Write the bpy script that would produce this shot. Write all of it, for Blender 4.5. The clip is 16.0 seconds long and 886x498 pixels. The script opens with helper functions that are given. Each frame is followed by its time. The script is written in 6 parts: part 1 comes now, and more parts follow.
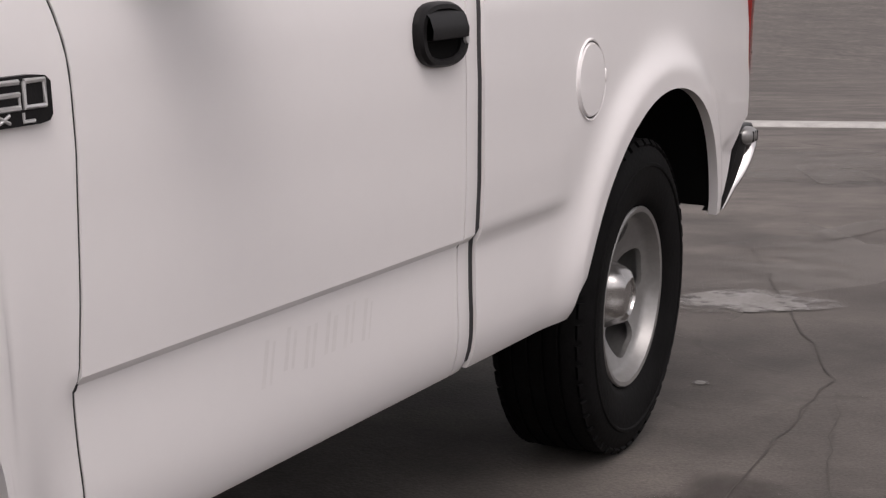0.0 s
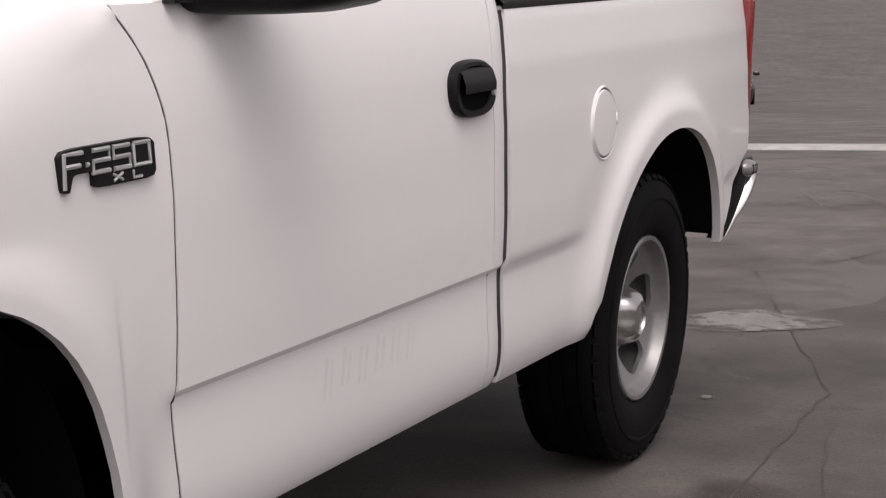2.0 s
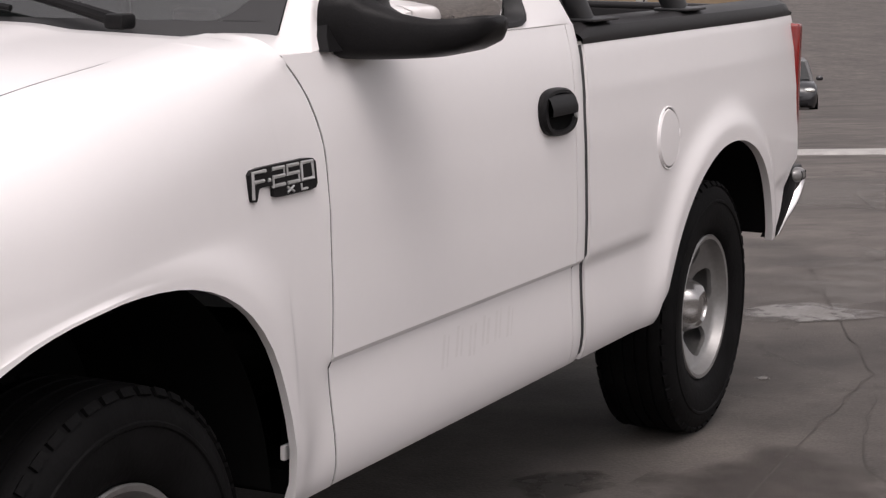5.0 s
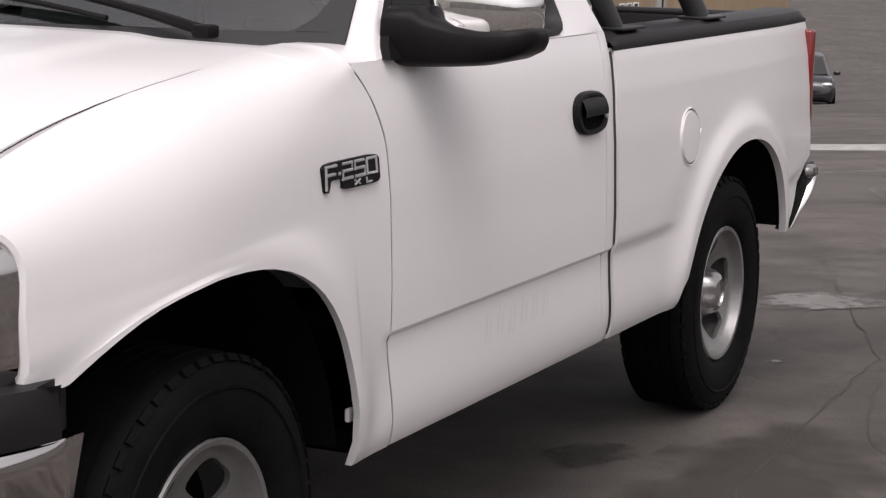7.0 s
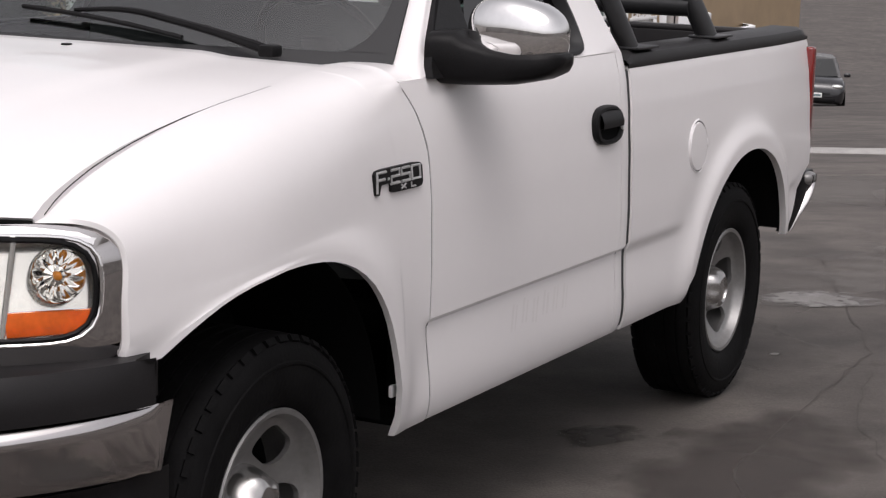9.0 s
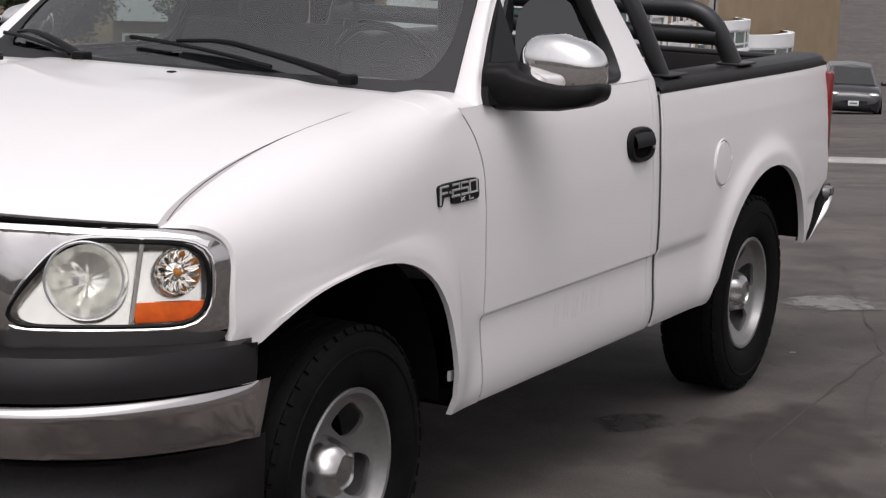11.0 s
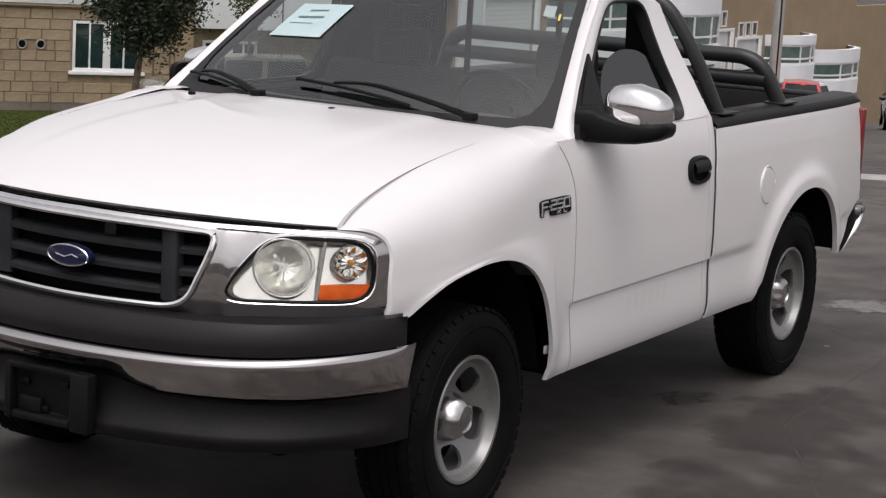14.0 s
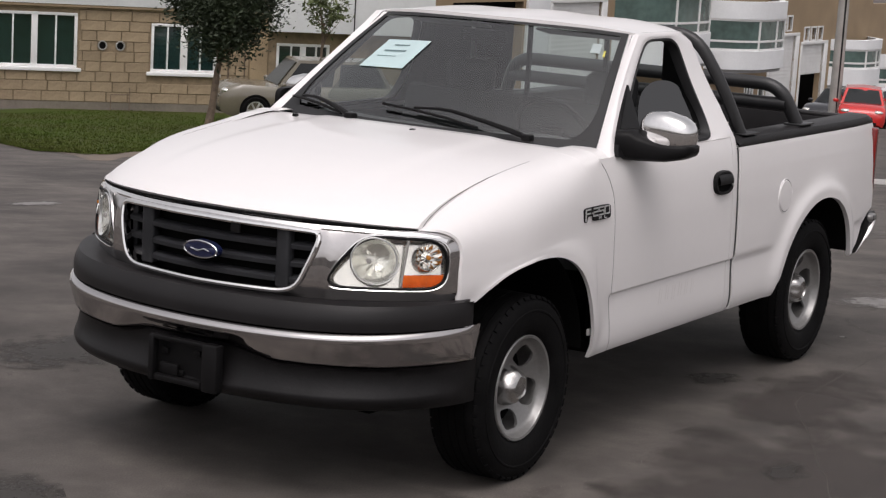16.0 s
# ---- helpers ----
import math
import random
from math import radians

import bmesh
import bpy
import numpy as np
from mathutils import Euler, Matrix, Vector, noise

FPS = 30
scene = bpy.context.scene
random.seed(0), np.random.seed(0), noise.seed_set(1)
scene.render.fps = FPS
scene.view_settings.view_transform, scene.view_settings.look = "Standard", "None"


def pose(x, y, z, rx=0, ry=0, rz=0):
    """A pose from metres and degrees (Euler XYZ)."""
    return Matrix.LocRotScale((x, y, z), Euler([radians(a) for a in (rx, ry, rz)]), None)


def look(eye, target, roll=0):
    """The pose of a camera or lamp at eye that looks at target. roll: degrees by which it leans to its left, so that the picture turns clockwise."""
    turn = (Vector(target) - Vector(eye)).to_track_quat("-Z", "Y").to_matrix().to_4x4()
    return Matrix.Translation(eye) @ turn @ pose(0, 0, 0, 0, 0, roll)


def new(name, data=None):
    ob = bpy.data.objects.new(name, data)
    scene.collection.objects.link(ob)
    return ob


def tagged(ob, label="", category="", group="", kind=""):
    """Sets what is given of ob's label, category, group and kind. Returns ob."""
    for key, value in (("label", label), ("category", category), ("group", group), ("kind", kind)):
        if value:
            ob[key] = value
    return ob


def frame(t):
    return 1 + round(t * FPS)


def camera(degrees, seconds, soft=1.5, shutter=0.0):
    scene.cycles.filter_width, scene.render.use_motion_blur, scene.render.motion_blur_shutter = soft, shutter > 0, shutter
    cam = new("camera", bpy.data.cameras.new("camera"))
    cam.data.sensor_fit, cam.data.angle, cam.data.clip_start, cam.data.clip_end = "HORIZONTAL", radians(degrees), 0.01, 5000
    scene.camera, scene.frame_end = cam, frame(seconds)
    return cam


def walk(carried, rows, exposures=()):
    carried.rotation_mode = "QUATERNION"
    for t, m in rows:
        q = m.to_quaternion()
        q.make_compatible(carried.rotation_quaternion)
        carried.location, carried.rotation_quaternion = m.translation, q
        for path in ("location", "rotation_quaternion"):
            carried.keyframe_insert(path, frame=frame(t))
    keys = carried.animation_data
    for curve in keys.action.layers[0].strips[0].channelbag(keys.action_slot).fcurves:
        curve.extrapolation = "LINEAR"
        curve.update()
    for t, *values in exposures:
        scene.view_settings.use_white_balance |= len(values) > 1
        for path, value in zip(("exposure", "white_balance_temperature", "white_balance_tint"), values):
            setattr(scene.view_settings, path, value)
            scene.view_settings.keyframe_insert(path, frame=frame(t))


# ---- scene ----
cam = camera(25.50, 16.0, soft=1.3)
PATH = [
    (0, (-1.402, -2.388, 1.330), (2.201, -0.803, 0.618), 1.96),
    (0.5, (-1.496, -2.411, 1.361), (2.109, -0.833, 0.646), 2.18),
    (1, (-1.620, -2.447, 1.366), (1.996, -0.876, 0.689), 1.69),
    (1.5, (-1.692, -2.474, 1.404), (1.912, -0.882, 0.715), 1.66),
    (2, (-1.836, -2.530, 1.425), (1.765, -0.922, 0.756), 1.43),
    (2.5, (-1.994, -2.581, 1.448), (1.594, -0.937, 0.798), 1.28),
    (3, (-2.134, -2.632, 1.470), (1.436, -0.946, 0.831), 1.21),
    (3.5, (-2.268, -2.679, 1.490), (1.290, -0.965, 0.859), 1.05),
    (4, (-2.379, -2.719, 1.505), (1.173, -0.993, 0.871), 0.85),
    (4.5, (-2.477, -2.755, 1.518), (1.072, -1.026, 0.874), 0.66),
    (5, (-2.574, -2.789, 1.531), (0.973, -1.059, 0.875), 0.56),
    (5.5, (-2.680, -2.824, 1.546), (0.863, -1.089, 0.882), 0.61),
    (6, (-2.798, -2.861, 1.564), (0.738, -1.116, 0.893), 0.78),
    (6.5, (-2.908, -2.897, 1.582), (0.622, -1.143, 0.905), 0.91),
    (7, (-3.021, -2.932, 1.600), (0.508, -1.175, 0.924), 1.03),
    (7.5, (-3.118, -2.964, 1.622), (0.410, -1.203, 0.949), 1.38),
    (8, (-3.256, -3.015, 1.641), (0.273, -1.253, 0.981), 1.53),
    (8.5, (-3.388, -3.065, 1.670), (0.143, -1.307, 1.004), 1.63),
    (9, (-3.540, -3.122, 1.698), (-0.021, -1.350, 1.011), 1.84),
    (9.5, (-3.686, -3.180, 1.727), (-0.173, -1.399, 1.032), 1.98),
    (10, (-3.842, -3.247, 1.758), (-0.337, -1.451, 1.062), 2.10),
    (10.5, (-4.012, -3.322, 1.791), (-0.516, -1.506, 1.100), 2.23),
    (11, (-4.200, -3.404, 1.827), (-0.715, -1.565, 1.141), 2.36),
    (11.5, (-4.410, -3.490, 1.866), (-0.936, -1.628, 1.184), 2.53),
    (12, (-4.643, -3.594, 1.899), (-1.179, -1.710, 1.227), 2.46),
    (12.5, (-4.854, -3.665, 1.948), (-1.404, -1.758, 1.267), 2.90),
    (13, (-5.097, -3.796, 1.992), (-1.676, -1.839, 1.305), 3.03),
    (13.5, (-5.332, -3.890, 2.017), (-1.908, -1.936, 1.338), 3.02),
    (14, (-5.608, -3.999, 2.064), (-2.183, -2.048, 1.385), 3.20),
    (14.5, (-5.892, -4.157, 2.106), (-2.480, -2.181, 1.432), 3.29),
    (15, (-6.179, -4.376, 2.205), (-2.807, -2.341, 1.509), 3.37),
    (15.5, (-6.499, -4.544, 2.287), (-3.140, -2.491, 1.582), 3.57),
    (16, (-6.826, -4.719, 2.304), (-3.471, -2.653, 1.616), 3.46),
]
walk(cam, [(t, look(eye, target, roll)) for t, eye, target, roll in PATH],
     exposures=[(0, 0.28, 6750, 18), (3, 0.29, 6750, 18), (9, 0.12, 6550, 16), (12.5, 0.02, 6500, 15), (16, 0.03, 6600, 15)])

# ---- world and light: a bright overcast sky ----
world = bpy.data.worlds.new("overcast_sky")
scene.world = world
world.use_nodes = True
wn, wl = world.node_tree.nodes, world.node_tree.links
sky = wn.new("ShaderNodeTexSky")
sky.sky_type, sky.sun_disc = "NISHITA", False
sky.sun_elevation, sky.sun_rotation = radians(66), radians(245)
sky.air_density, sky.dust_density, sky.ozone_density = 1.0, 5.0, 1.0
soften = wn.new("ShaderNodeHueSaturation")
soften.inputs["Saturation"].default_value = 0.12
wl.new(sky.outputs[0], soften.inputs["Color"])
wl.new(soften.outputs[0], wn["Background"].inputs["Color"])
wn["Background"].inputs["Strength"].default_value = 0.17
sun = new("sun", bpy.data.lights.new("sun", "SUN"))
sun.data.energy, sun.data.angle, sun.data.color = 0.25, radians(60), (1.0, 0.96, 0.9)
sun.matrix_world = look((0, 0, 0), (0.48, 0.42, -1.4))


# ---- materials ----
def material(name, color, rough=0.5, metal=0.0, var=0.12, scale=6.0, fine=60.0, bump=0.0, coat=0.0, second=None, spec=0.5, bscale=None):
    """A surface with colour variation at two scales, uneven gloss and fine relief."""
    m = bpy.data.materials.new(name)
    m.use_nodes = True
    n, l = m.node_tree.nodes, m.node_tree.links
    p = n["Principled BSDF"]
    p.inputs["Metallic"].default_value = metal
    p.inputs["Specular IOR Level"].default_value = spec
    p.inputs["Coat Weight"].default_value = coat
    p.inputs["Coat Roughness"].default_value = 0.04
    tc = n.new("ShaderNodeTexCoord")
    big, small = n.new("ShaderNodeTexNoise"), n.new("ShaderNodeTexNoise")
    big.inputs["Scale"].default_value, small.inputs["Scale"].default_value = scale, fine
    big.inputs["Detail"].default_value = small.inputs["Detail"].default_value = 5
    for t in (big, small):
        l.new(tc.outputs["Object"], t.inputs["Vector"])
    add = n.new("ShaderNodeMath")
    add.operation = "MULTIPLY_ADD"
    add.inputs[1].default_value, add.inputs[2].default_value = 0.35, 0.0
    l.new(small.outputs["Fac"], add.inputs[0])
    mix = n.new("ShaderNodeMath")
    mix.operation = "MULTIPLY_ADD"
    mix.inputs[1].default_value = 0.65
    l.new(big.outputs["Fac"], mix.inputs[0])
    l.new(add.outputs[0], mix.inputs[2])
    ramp = n.new("ShaderNodeValToRGB")
    lo = second or tuple(c * (1 - var) for c in color)
    hi = color if second else tuple(min(1.0, c * (1 + var)) for c in color)
    ramp.color_ramp.elements[0].position, ramp.color_ramp.elements[1].position = 0.36, 0.64
    ramp.color_ramp.elements[0].color, ramp.color_ramp.elements[1].color = (*lo, 1), (*hi, 1)
    l.new(mix.outputs[0], ramp.inputs["Fac"])
    l.new(ramp.outputs["Color"], p.inputs["Base Color"])
    rr = n.new("ShaderNodeMapRange")
    rr.inputs["To Min"].default_value, rr.inputs["To Max"].default_value = rough * 0.85, min(1.0, rough * 1.15)
    l.new(mix.outputs[0], rr.inputs["Value"])
    l.new(rr.outputs[0], p.inputs["Roughness"])
    if bump:
        b = n.new("ShaderNodeBump")
        b.inputs["Strength"].default_value, b.inputs["Distance"].default_value = bump, 0.01
        if bscale:
            third = n.new("ShaderNodeTexNoise")
            third.inputs["Scale"].default_value = bscale
            l.new(tc.outputs["Object"], third.inputs["Vector"])
            l.new(third.outputs["Fac"], b.inputs["Height"])
        else:
            l.new(small.outputs["Fac"], b.inputs["Height"])
        l.new(b.outputs[0], p.inputs["Normal"])
    return m


def glass(name, tint, gloss=1.0, rough=0.02, ior=1.5, dust=0.0):
    """A thin pane: tinted see-through with a Fresnel gloss."""
    m = bpy.data.materials.new(name)
    m.use_nodes = True
    n, l = m.node_tree.nodes, m.node_tree.links
    n.remove(n["Principled BSDF"])
    a, b, mx, f = n.new("ShaderNodeBsdfTransparent"), n.new("ShaderNodeBsdfGlossy"), n.new("ShaderNodeMixShader"), n.new("ShaderNodeFresnel")
    a.inputs["Color"].default_value = (*tint, 1)
    b.inputs["Roughness"].default_value = rough
    b.inputs["Color"].default_value = (gloss, gloss, gloss, 1)
    f.inputs["IOR"].default_value = ior
    l.new(f.outputs[0], mx.inputs[0])
    l.new(a.outputs[0], mx.inputs[1])
    l.new(b.outputs[0], mx.inputs[2])
    if dust:
        film, over, nz, mr, tc = n.new("ShaderNodeBsdfDiffuse"), n.new("ShaderNodeMixShader"), n.new("ShaderNodeTexNoise"), n.new("ShaderNodeMapRange"), n.new("ShaderNodeTexCoord")
        film.inputs["Color"].default_value = (0.62, 0.63, 0.62, 1)
        nz.inputs["Scale"].default_value, nz.inputs["Detail"].default_value = 2.2, 6
        mr.inputs["To Min"].default_value, mr.inputs["To Max"].default_value = dust * 0.5, dust * 1.5
        l.new(tc.outputs["Object"], nz.inputs["Vector"])
        l.new(nz.outputs["Fac"], mr.inputs["Value"])
        l.new(mr.outputs[0], over.inputs[0])
        l.new(mx.outputs[0], over.inputs[1])
        l.new(film.outputs[0], over.inputs[2])
        mx = over
    l.new(mx.outputs[0], n["Material Output"].inputs["Surface"])
    return m


PAINT = material("white_car_paint", (0.80, 0.775, 0.77), 0.30, var=0.010, scale=1.5, fine=25, coat=0.5, spec=0.32)
CHROME = material("chrome", (0.86, 0.85, 0.84), 0.04, 1.0, var=0.05, scale=5, fine=40)
DULLCHROME = material("worn_chrome", (0.56, 0.54, 0.535), 0.06, 1.0, var=0.03, scale=3, fine=40)
BLACK = material("black_plastic", (0.009, 0.0086, 0.009), 0.40, var=0.3, scale=8, fine=200, bump=0.06, spec=0.12)
PADBLACK = material("grey_black_plastic", (0.0135, 0.0125, 0.013), 0.42, var=0.2, scale=4, fine=300, bump=0.05, spec=0.22)
VALANCE = material("scuffed_black_valance", (0.0095, 0.0088, 0.0092), 0.40, var=0.35, scale=7, fine=90, bump=0.05, spec=0.22)
GRILLEGREY = material("weathered_grille_plastic", (0.022, 0.0225, 0.025), 0.5, var=0.25, scale=9, fine=120, bump=0.05, spec=0.25)
# Near-black for undersides, also stand-in shade for gaps, hollows and slots.
DEEP = material("underside_and_shade_black", (0.006, 0.006, 0.006), 0.95, var=0.2, spec=0.05)
RUBBER = material("tyre_rubber", (0.0062, 0.006, 0.0062), 0.66, var=0.35, scale=9, fine=90, bump=0.15, spec=0.07)
RIM = material("silver_wheel_paint", (0.26, 0.255, 0.25), 0.34, 0.55, var=0.12, scale=9, fine=70)
CAPMETAL = material("polished_cap", (0.45, 0.44, 0.43), 0.22, 0.9, var=0.12, scale=12, fine=60)
RUST = material("rusty_steel", (0.07, 0.045, 0.032), 0.8, 0.2, var=0.5, scale=25)
TUBE = material("black_powder_coat", (0.02, 0.02, 0.021), 0.38, var=0.2, scale=6)
TRIM = material("window_rubber_and_gap_shade", (0.012, 0.012, 0.013), 0.6, var=0.2)
CLOTH = material("dark_seat_cloth", (0.035, 0.036, 0.038), 0.9, var=0.25, scale=8, fine=40, bump=0.02)
DASH = material("grey_dashboard", (0.095, 0.097, 0.10), 0.6, var=0.15, scale=5, fine=40, bump=0.01)
HEADLINER = material("pale_headliner_felt", (0.34, 0.34, 0.33), 0.9, var=0.08, scale=5, fine=60)
WGLASS = glass("windscreen_glass", (0.70, 0.76, 0.74), ior=2.0)
SIGNALBOWL = material("bright_signal_reflector", (0.90, 0.89, 0.87), 0.06, 1.0, var=0.04, scale=20)
RGLASS = glass("rear_cab_glass", (0.86, 0.91, 0.89), gloss=0.3, ior=1.3)
SGLASS = glass("side_glass", (0.62, 0.68, 0.66), gloss=0.13, ior=1.3)
LENS = glass("clear_lens", (0.98, 0.975, 0.95), rough=0.05, ior=1.35)
LAMPWHITE = material("lamp_reflector", (0.92, 0.91, 0.88), 0.14, 0.75, var=0.06, scale=20)
LAMPHAZE = material("hazed_lamp_bowl", (0.86, 0.86, 0.82), 0.14, 0.8, var=0.10, scale=14)
AMBER = material("amber_plastic", (0.75, 0.13, 0.015), 0.22, var=0.12, scale=30, coat=0.5)
BULB = material("amber_bulb", (0.45, 0.16, 0.02), 0.25, var=0.2)
REDLENS = material("red_lens", (0.20, 0.010, 0.008), 0.2, var=0.1, coat=0.5)
BLUE = material("blue_enamel", (0.008, 0.012, 0.045), 0.25, var=0.15, coat=0.6)
PAPER = material("pale_cyan_paper", (0.47, 0.60, 0.605), 0.8, var=0.03, scale=8)
INK = material("dark_ink", (0.13, 0.20, 0.21), 0.8, var=0.1)
DUST = material("dust_residue", (0.735, 0.71, 0.70), 0.42, var=0.03, scale=40, coat=0.3)
SILVER = material("silver_lettering", (0.62, 0.62, 0.62), 0.3, 0.6, var=0.08)


def asphalt():
    """Worn asphalt: broad stains, blotches, drag marks and a fine stone speckle."""
    m = material("worn_asphalt", (0.110, 0.096, 0.086), 0.86, second=(0.064, 0.055, 0.0495), scale=0.45, fine=7, bump=0.22, bscale=85)
    n, l = m.node_tree.nodes, m.node_tree.links
    p = n["Principled BSDF"]
    src = p.inputs["Base Color"].links[0].from_socket
    tc = n.new("ShaderNodeTexCoord")
    last = src
    for scale, detail, lo, hi, a, b, stretch in ((1.6, 8, 0.40, 0.66, 1.12, 0.62, (1, 1, 1)), (5.0, 6, 0.45, 0.70, 0.95, 1.18, (1, 0.8, 1)), (0.16, 3, 0.38, 0.62, 0.82, 1.10, (1, 1, 1)), (130.0, 2, 0.35, 0.70, 0.84, 1.20, (1, 1, 1))):
        mp, nz, mr, mul = n.new("ShaderNodeMapping"), n.new("ShaderNodeTexNoise"), n.new("ShaderNodeMapRange"), n.new("ShaderNodeMix")
        mp.inputs["Scale"].default_value = stretch
        mp.inputs["Rotation"].default_value = (0, 0, 0.6)
        l.new(tc.outputs["Object"], mp.inputs["Vector"])
        l.new(mp.outputs[0], nz.inputs["Vector"])
        nz.inputs["Scale"].default_value, nz.inputs["Detail"].default_value = scale, detail
        mr.inputs["From Min"].default_value, mr.inputs["From Max"].default_value = lo, hi
        mr.inputs["To Min"].default_value, mr.inputs["To Max"].default_value = a, b
        l.new(nz.outputs["Fac"], mr.inputs["Value"])
        mul.data_type, mul.blend_type = "RGBA", "MULTIPLY"
        mul.inputs[0].default_value = 1.0
        l.new(last, mul.inputs[6])
        l.new(mr.outputs[0], mul.inputs[7])
        last = mul.outputs[2]
    l.new(last, p.inputs["Base Color"])
    return m


def spot(name, color, second, rough, cover, scale=14):
    """A thin ragged deposit: dense in the middle, breaking up towards its rim."""
    m = material(name, color, rough, second=second, scale=5, fine=60)
    n, l = m.node_tree.nodes, m.node_tree.links
    p = n["Principled BSDF"]
    tc, nz, sub_, ln, a, b, mr = n.new("ShaderNodeTexCoord"), n.new("ShaderNodeTexNoise"), n.new("ShaderNodeVectorMath"), n.new("ShaderNodeVectorMath"), n.new("ShaderNodeMath"), n.new("ShaderNodeMath"), n.new("ShaderNodeMapRange")
    nz.inputs["Scale"].default_value, nz.inputs["Detail"].default_value = scale, 8
    l.new(tc.outputs["Object"], nz.inputs["Vector"])
    sub_.operation, ln.operation = "SUBTRACT", "LENGTH"
    sub_.inputs[1].default_value = (0.5, 0.5, 0.5)
    l.new(tc.outputs["Generated"], sub_.inputs[0])
    flat = n.new("ShaderNodeVectorMath")
    flat.operation = "MULTIPLY"
    flat.inputs[1].default_value = (2, 2, 0)
    l.new(sub_.outputs[0], flat.inputs[0])
    l.new(flat.outputs[0], ln.inputs[0])
    a.operation, a.inputs[1].default_value = "MULTIPLY", 1.5
    l.new(nz.outputs["Fac"], a.inputs[0])
    b.operation = "SUBTRACT"
    l.new(a.outputs[0], b.inputs[0])
    l.new(ln.outputs["Value"], b.inputs[1])
    mr.inputs["From Min"].default_value, mr.inputs["From Max"].default_value = -0.05, 0.40
    mr.inputs["To Min"].default_value, mr.inputs["To Max"].default_value = 0.0, cover
    l.new(b.outputs[0], mr.inputs["Value"])
    l.new(mr.outputs[0], p.inputs["Alpha"])
    return m


GROUND = asphalt()
KERB = material("pale_concrete", (0.34, 0.33, 0.315), 0.85, var=0.2, scale=3, fine=40, bump=0.2)
PATCH = spot("dusty_cement_patch", (0.25, 0.24, 0.235), (0.15, 0.14, 0.13), 0.9, 0.9)
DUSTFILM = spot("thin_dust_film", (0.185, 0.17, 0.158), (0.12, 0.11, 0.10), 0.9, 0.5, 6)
PALEWIDE = spot("broad_pale_film", (0.185, 0.170, 0.157), (0.135, 0.124, 0.115), 0.9, 0.55, 4)
STAINSHADE = spot("soaked_stain_and_shade", (0.046, 0.039, 0.035), (0.058, 0.048, 0.043), 0.75, 0.70, 3)
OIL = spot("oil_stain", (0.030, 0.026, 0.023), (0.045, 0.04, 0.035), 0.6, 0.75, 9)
CRACK = material("crack_filler", (0.048, 0.042, 0.037), 0.9, var=0.3, scale=20)


# ---- mesh helpers ----
def part(name, bm, mat, parent=None, label="", smooth=True, angle=38):
    """Links a bmesh as one mesh object, under a thing or a part."""
    bmesh.ops.recalc_face_normals(bm, faces=bm.faces)
    me = bpy.data.meshes.new(name)
    bm.to_mesh(me)
    bm.free()
    me.materials.append(mat)
    if smooth:
        me.polygons.foreach_set("use_smooth", [True] * len(me.polygons))
        me.set_sharp_from_angle(angle=radians(angle))
    ob = new(name, me)
    if parent:
        ob.parent = parent
    return tagged(ob, label)


def thing(name, label, category, group="", kind="", at=(0, 0, 0), turn=0):
    ob = new(name)
    ob.matrix_basis = pose(*at, 0, 0, turn)
    return tagged(ob, label, category, group, kind)


def sheet(rows, bm=None, close=False, wrap=False):
    """A surface through rows of points. close: each row is a ring; wrap: the last row joins the first."""
    bm = bm or bmesh.new()
    v = [[bm.verts.new(p) for p in r] for r in rows]
    n = len(v[0])
    for i in range(len(v) - (0 if wrap else 1)):
        a, b = v[i], v[(i + 1) % len(v)]
        for j in range(n if close else n - 1):
            k = (j + 1) % n
            try:
                bm.faces.new((a[j], a[k], b[k], b[j]))
            except ValueError:
                pass
    return bm


def lip(bm, step):
    """Turns every open edge of a panel inwards by step, as folded sheet metal."""
    edges = [e for e in bm.edges if e.is_boundary]
    made = bmesh.ops.extrude_edge_only(bm, edges=edges)["geom"]
    bmesh.ops.translate(bm, verts=[g for g in made if isinstance(g, bmesh.types.BMVert)], vec=step)
    return bm


def box(size, at=(0, 0, 0), bevel=0.0, seg=2, bm=None, turn=None):
    bm2 = bmesh.new()
    bmesh.ops.create_cube(bm2, size=1)
    bmesh.ops.scale(bm2, verts=bm2.verts, vec=size)
    if bevel:
        bmesh.ops.bevel(bm2, geom=list(bm2.edges), offset=bevel, segments=seg, affect="EDGES", profile=0.5)
    if turn is not None:
        bmesh.ops.transform(bm2, verts=bm2.verts, matrix=turn)
    bmesh.ops.translate(bm2, verts=bm2.verts, vec=at)
    return merge(bm, bm2)


def merge(bm, other):
    if bm is None:
        return other
    me = bpy.data.meshes.new("tmp")
    other.to_mesh(me)
    other.free()
    bm.from_mesh(me)
    bpy.data.meshes.remove(me)
    return bm


def tube(points, r, n=12, bm=None, caps=True):
    """A round bar along points; r a number or one radius a point."""
    pts = [Vector(p) for p in points]
    rs = r if isinstance(r, (list, tuple)) else [r] * len(pts)
    rows, up = [], None
    for i, p in enumerate(pts):
        d = (pts[min(i + 1, len(pts) - 1)] - pts[max(i - 1, 0)]).normalized()
        if up is None:
            up = d.orthogonal().normalized()
        up = (up - d * up.dot(d)).normalized()
        side = d.cross(up)
        rows.append([p + rs[i] * (math.cos(a) * up + math.sin(a) * side) for a in (2 * math.pi * k / n for k in range(n))])
    b = sheet(rows, close=True)
    if caps:
        bmesh.ops.holes_fill(b, edges=[e for e in b.edges if e.is_boundary])
    return merge(bm, b)


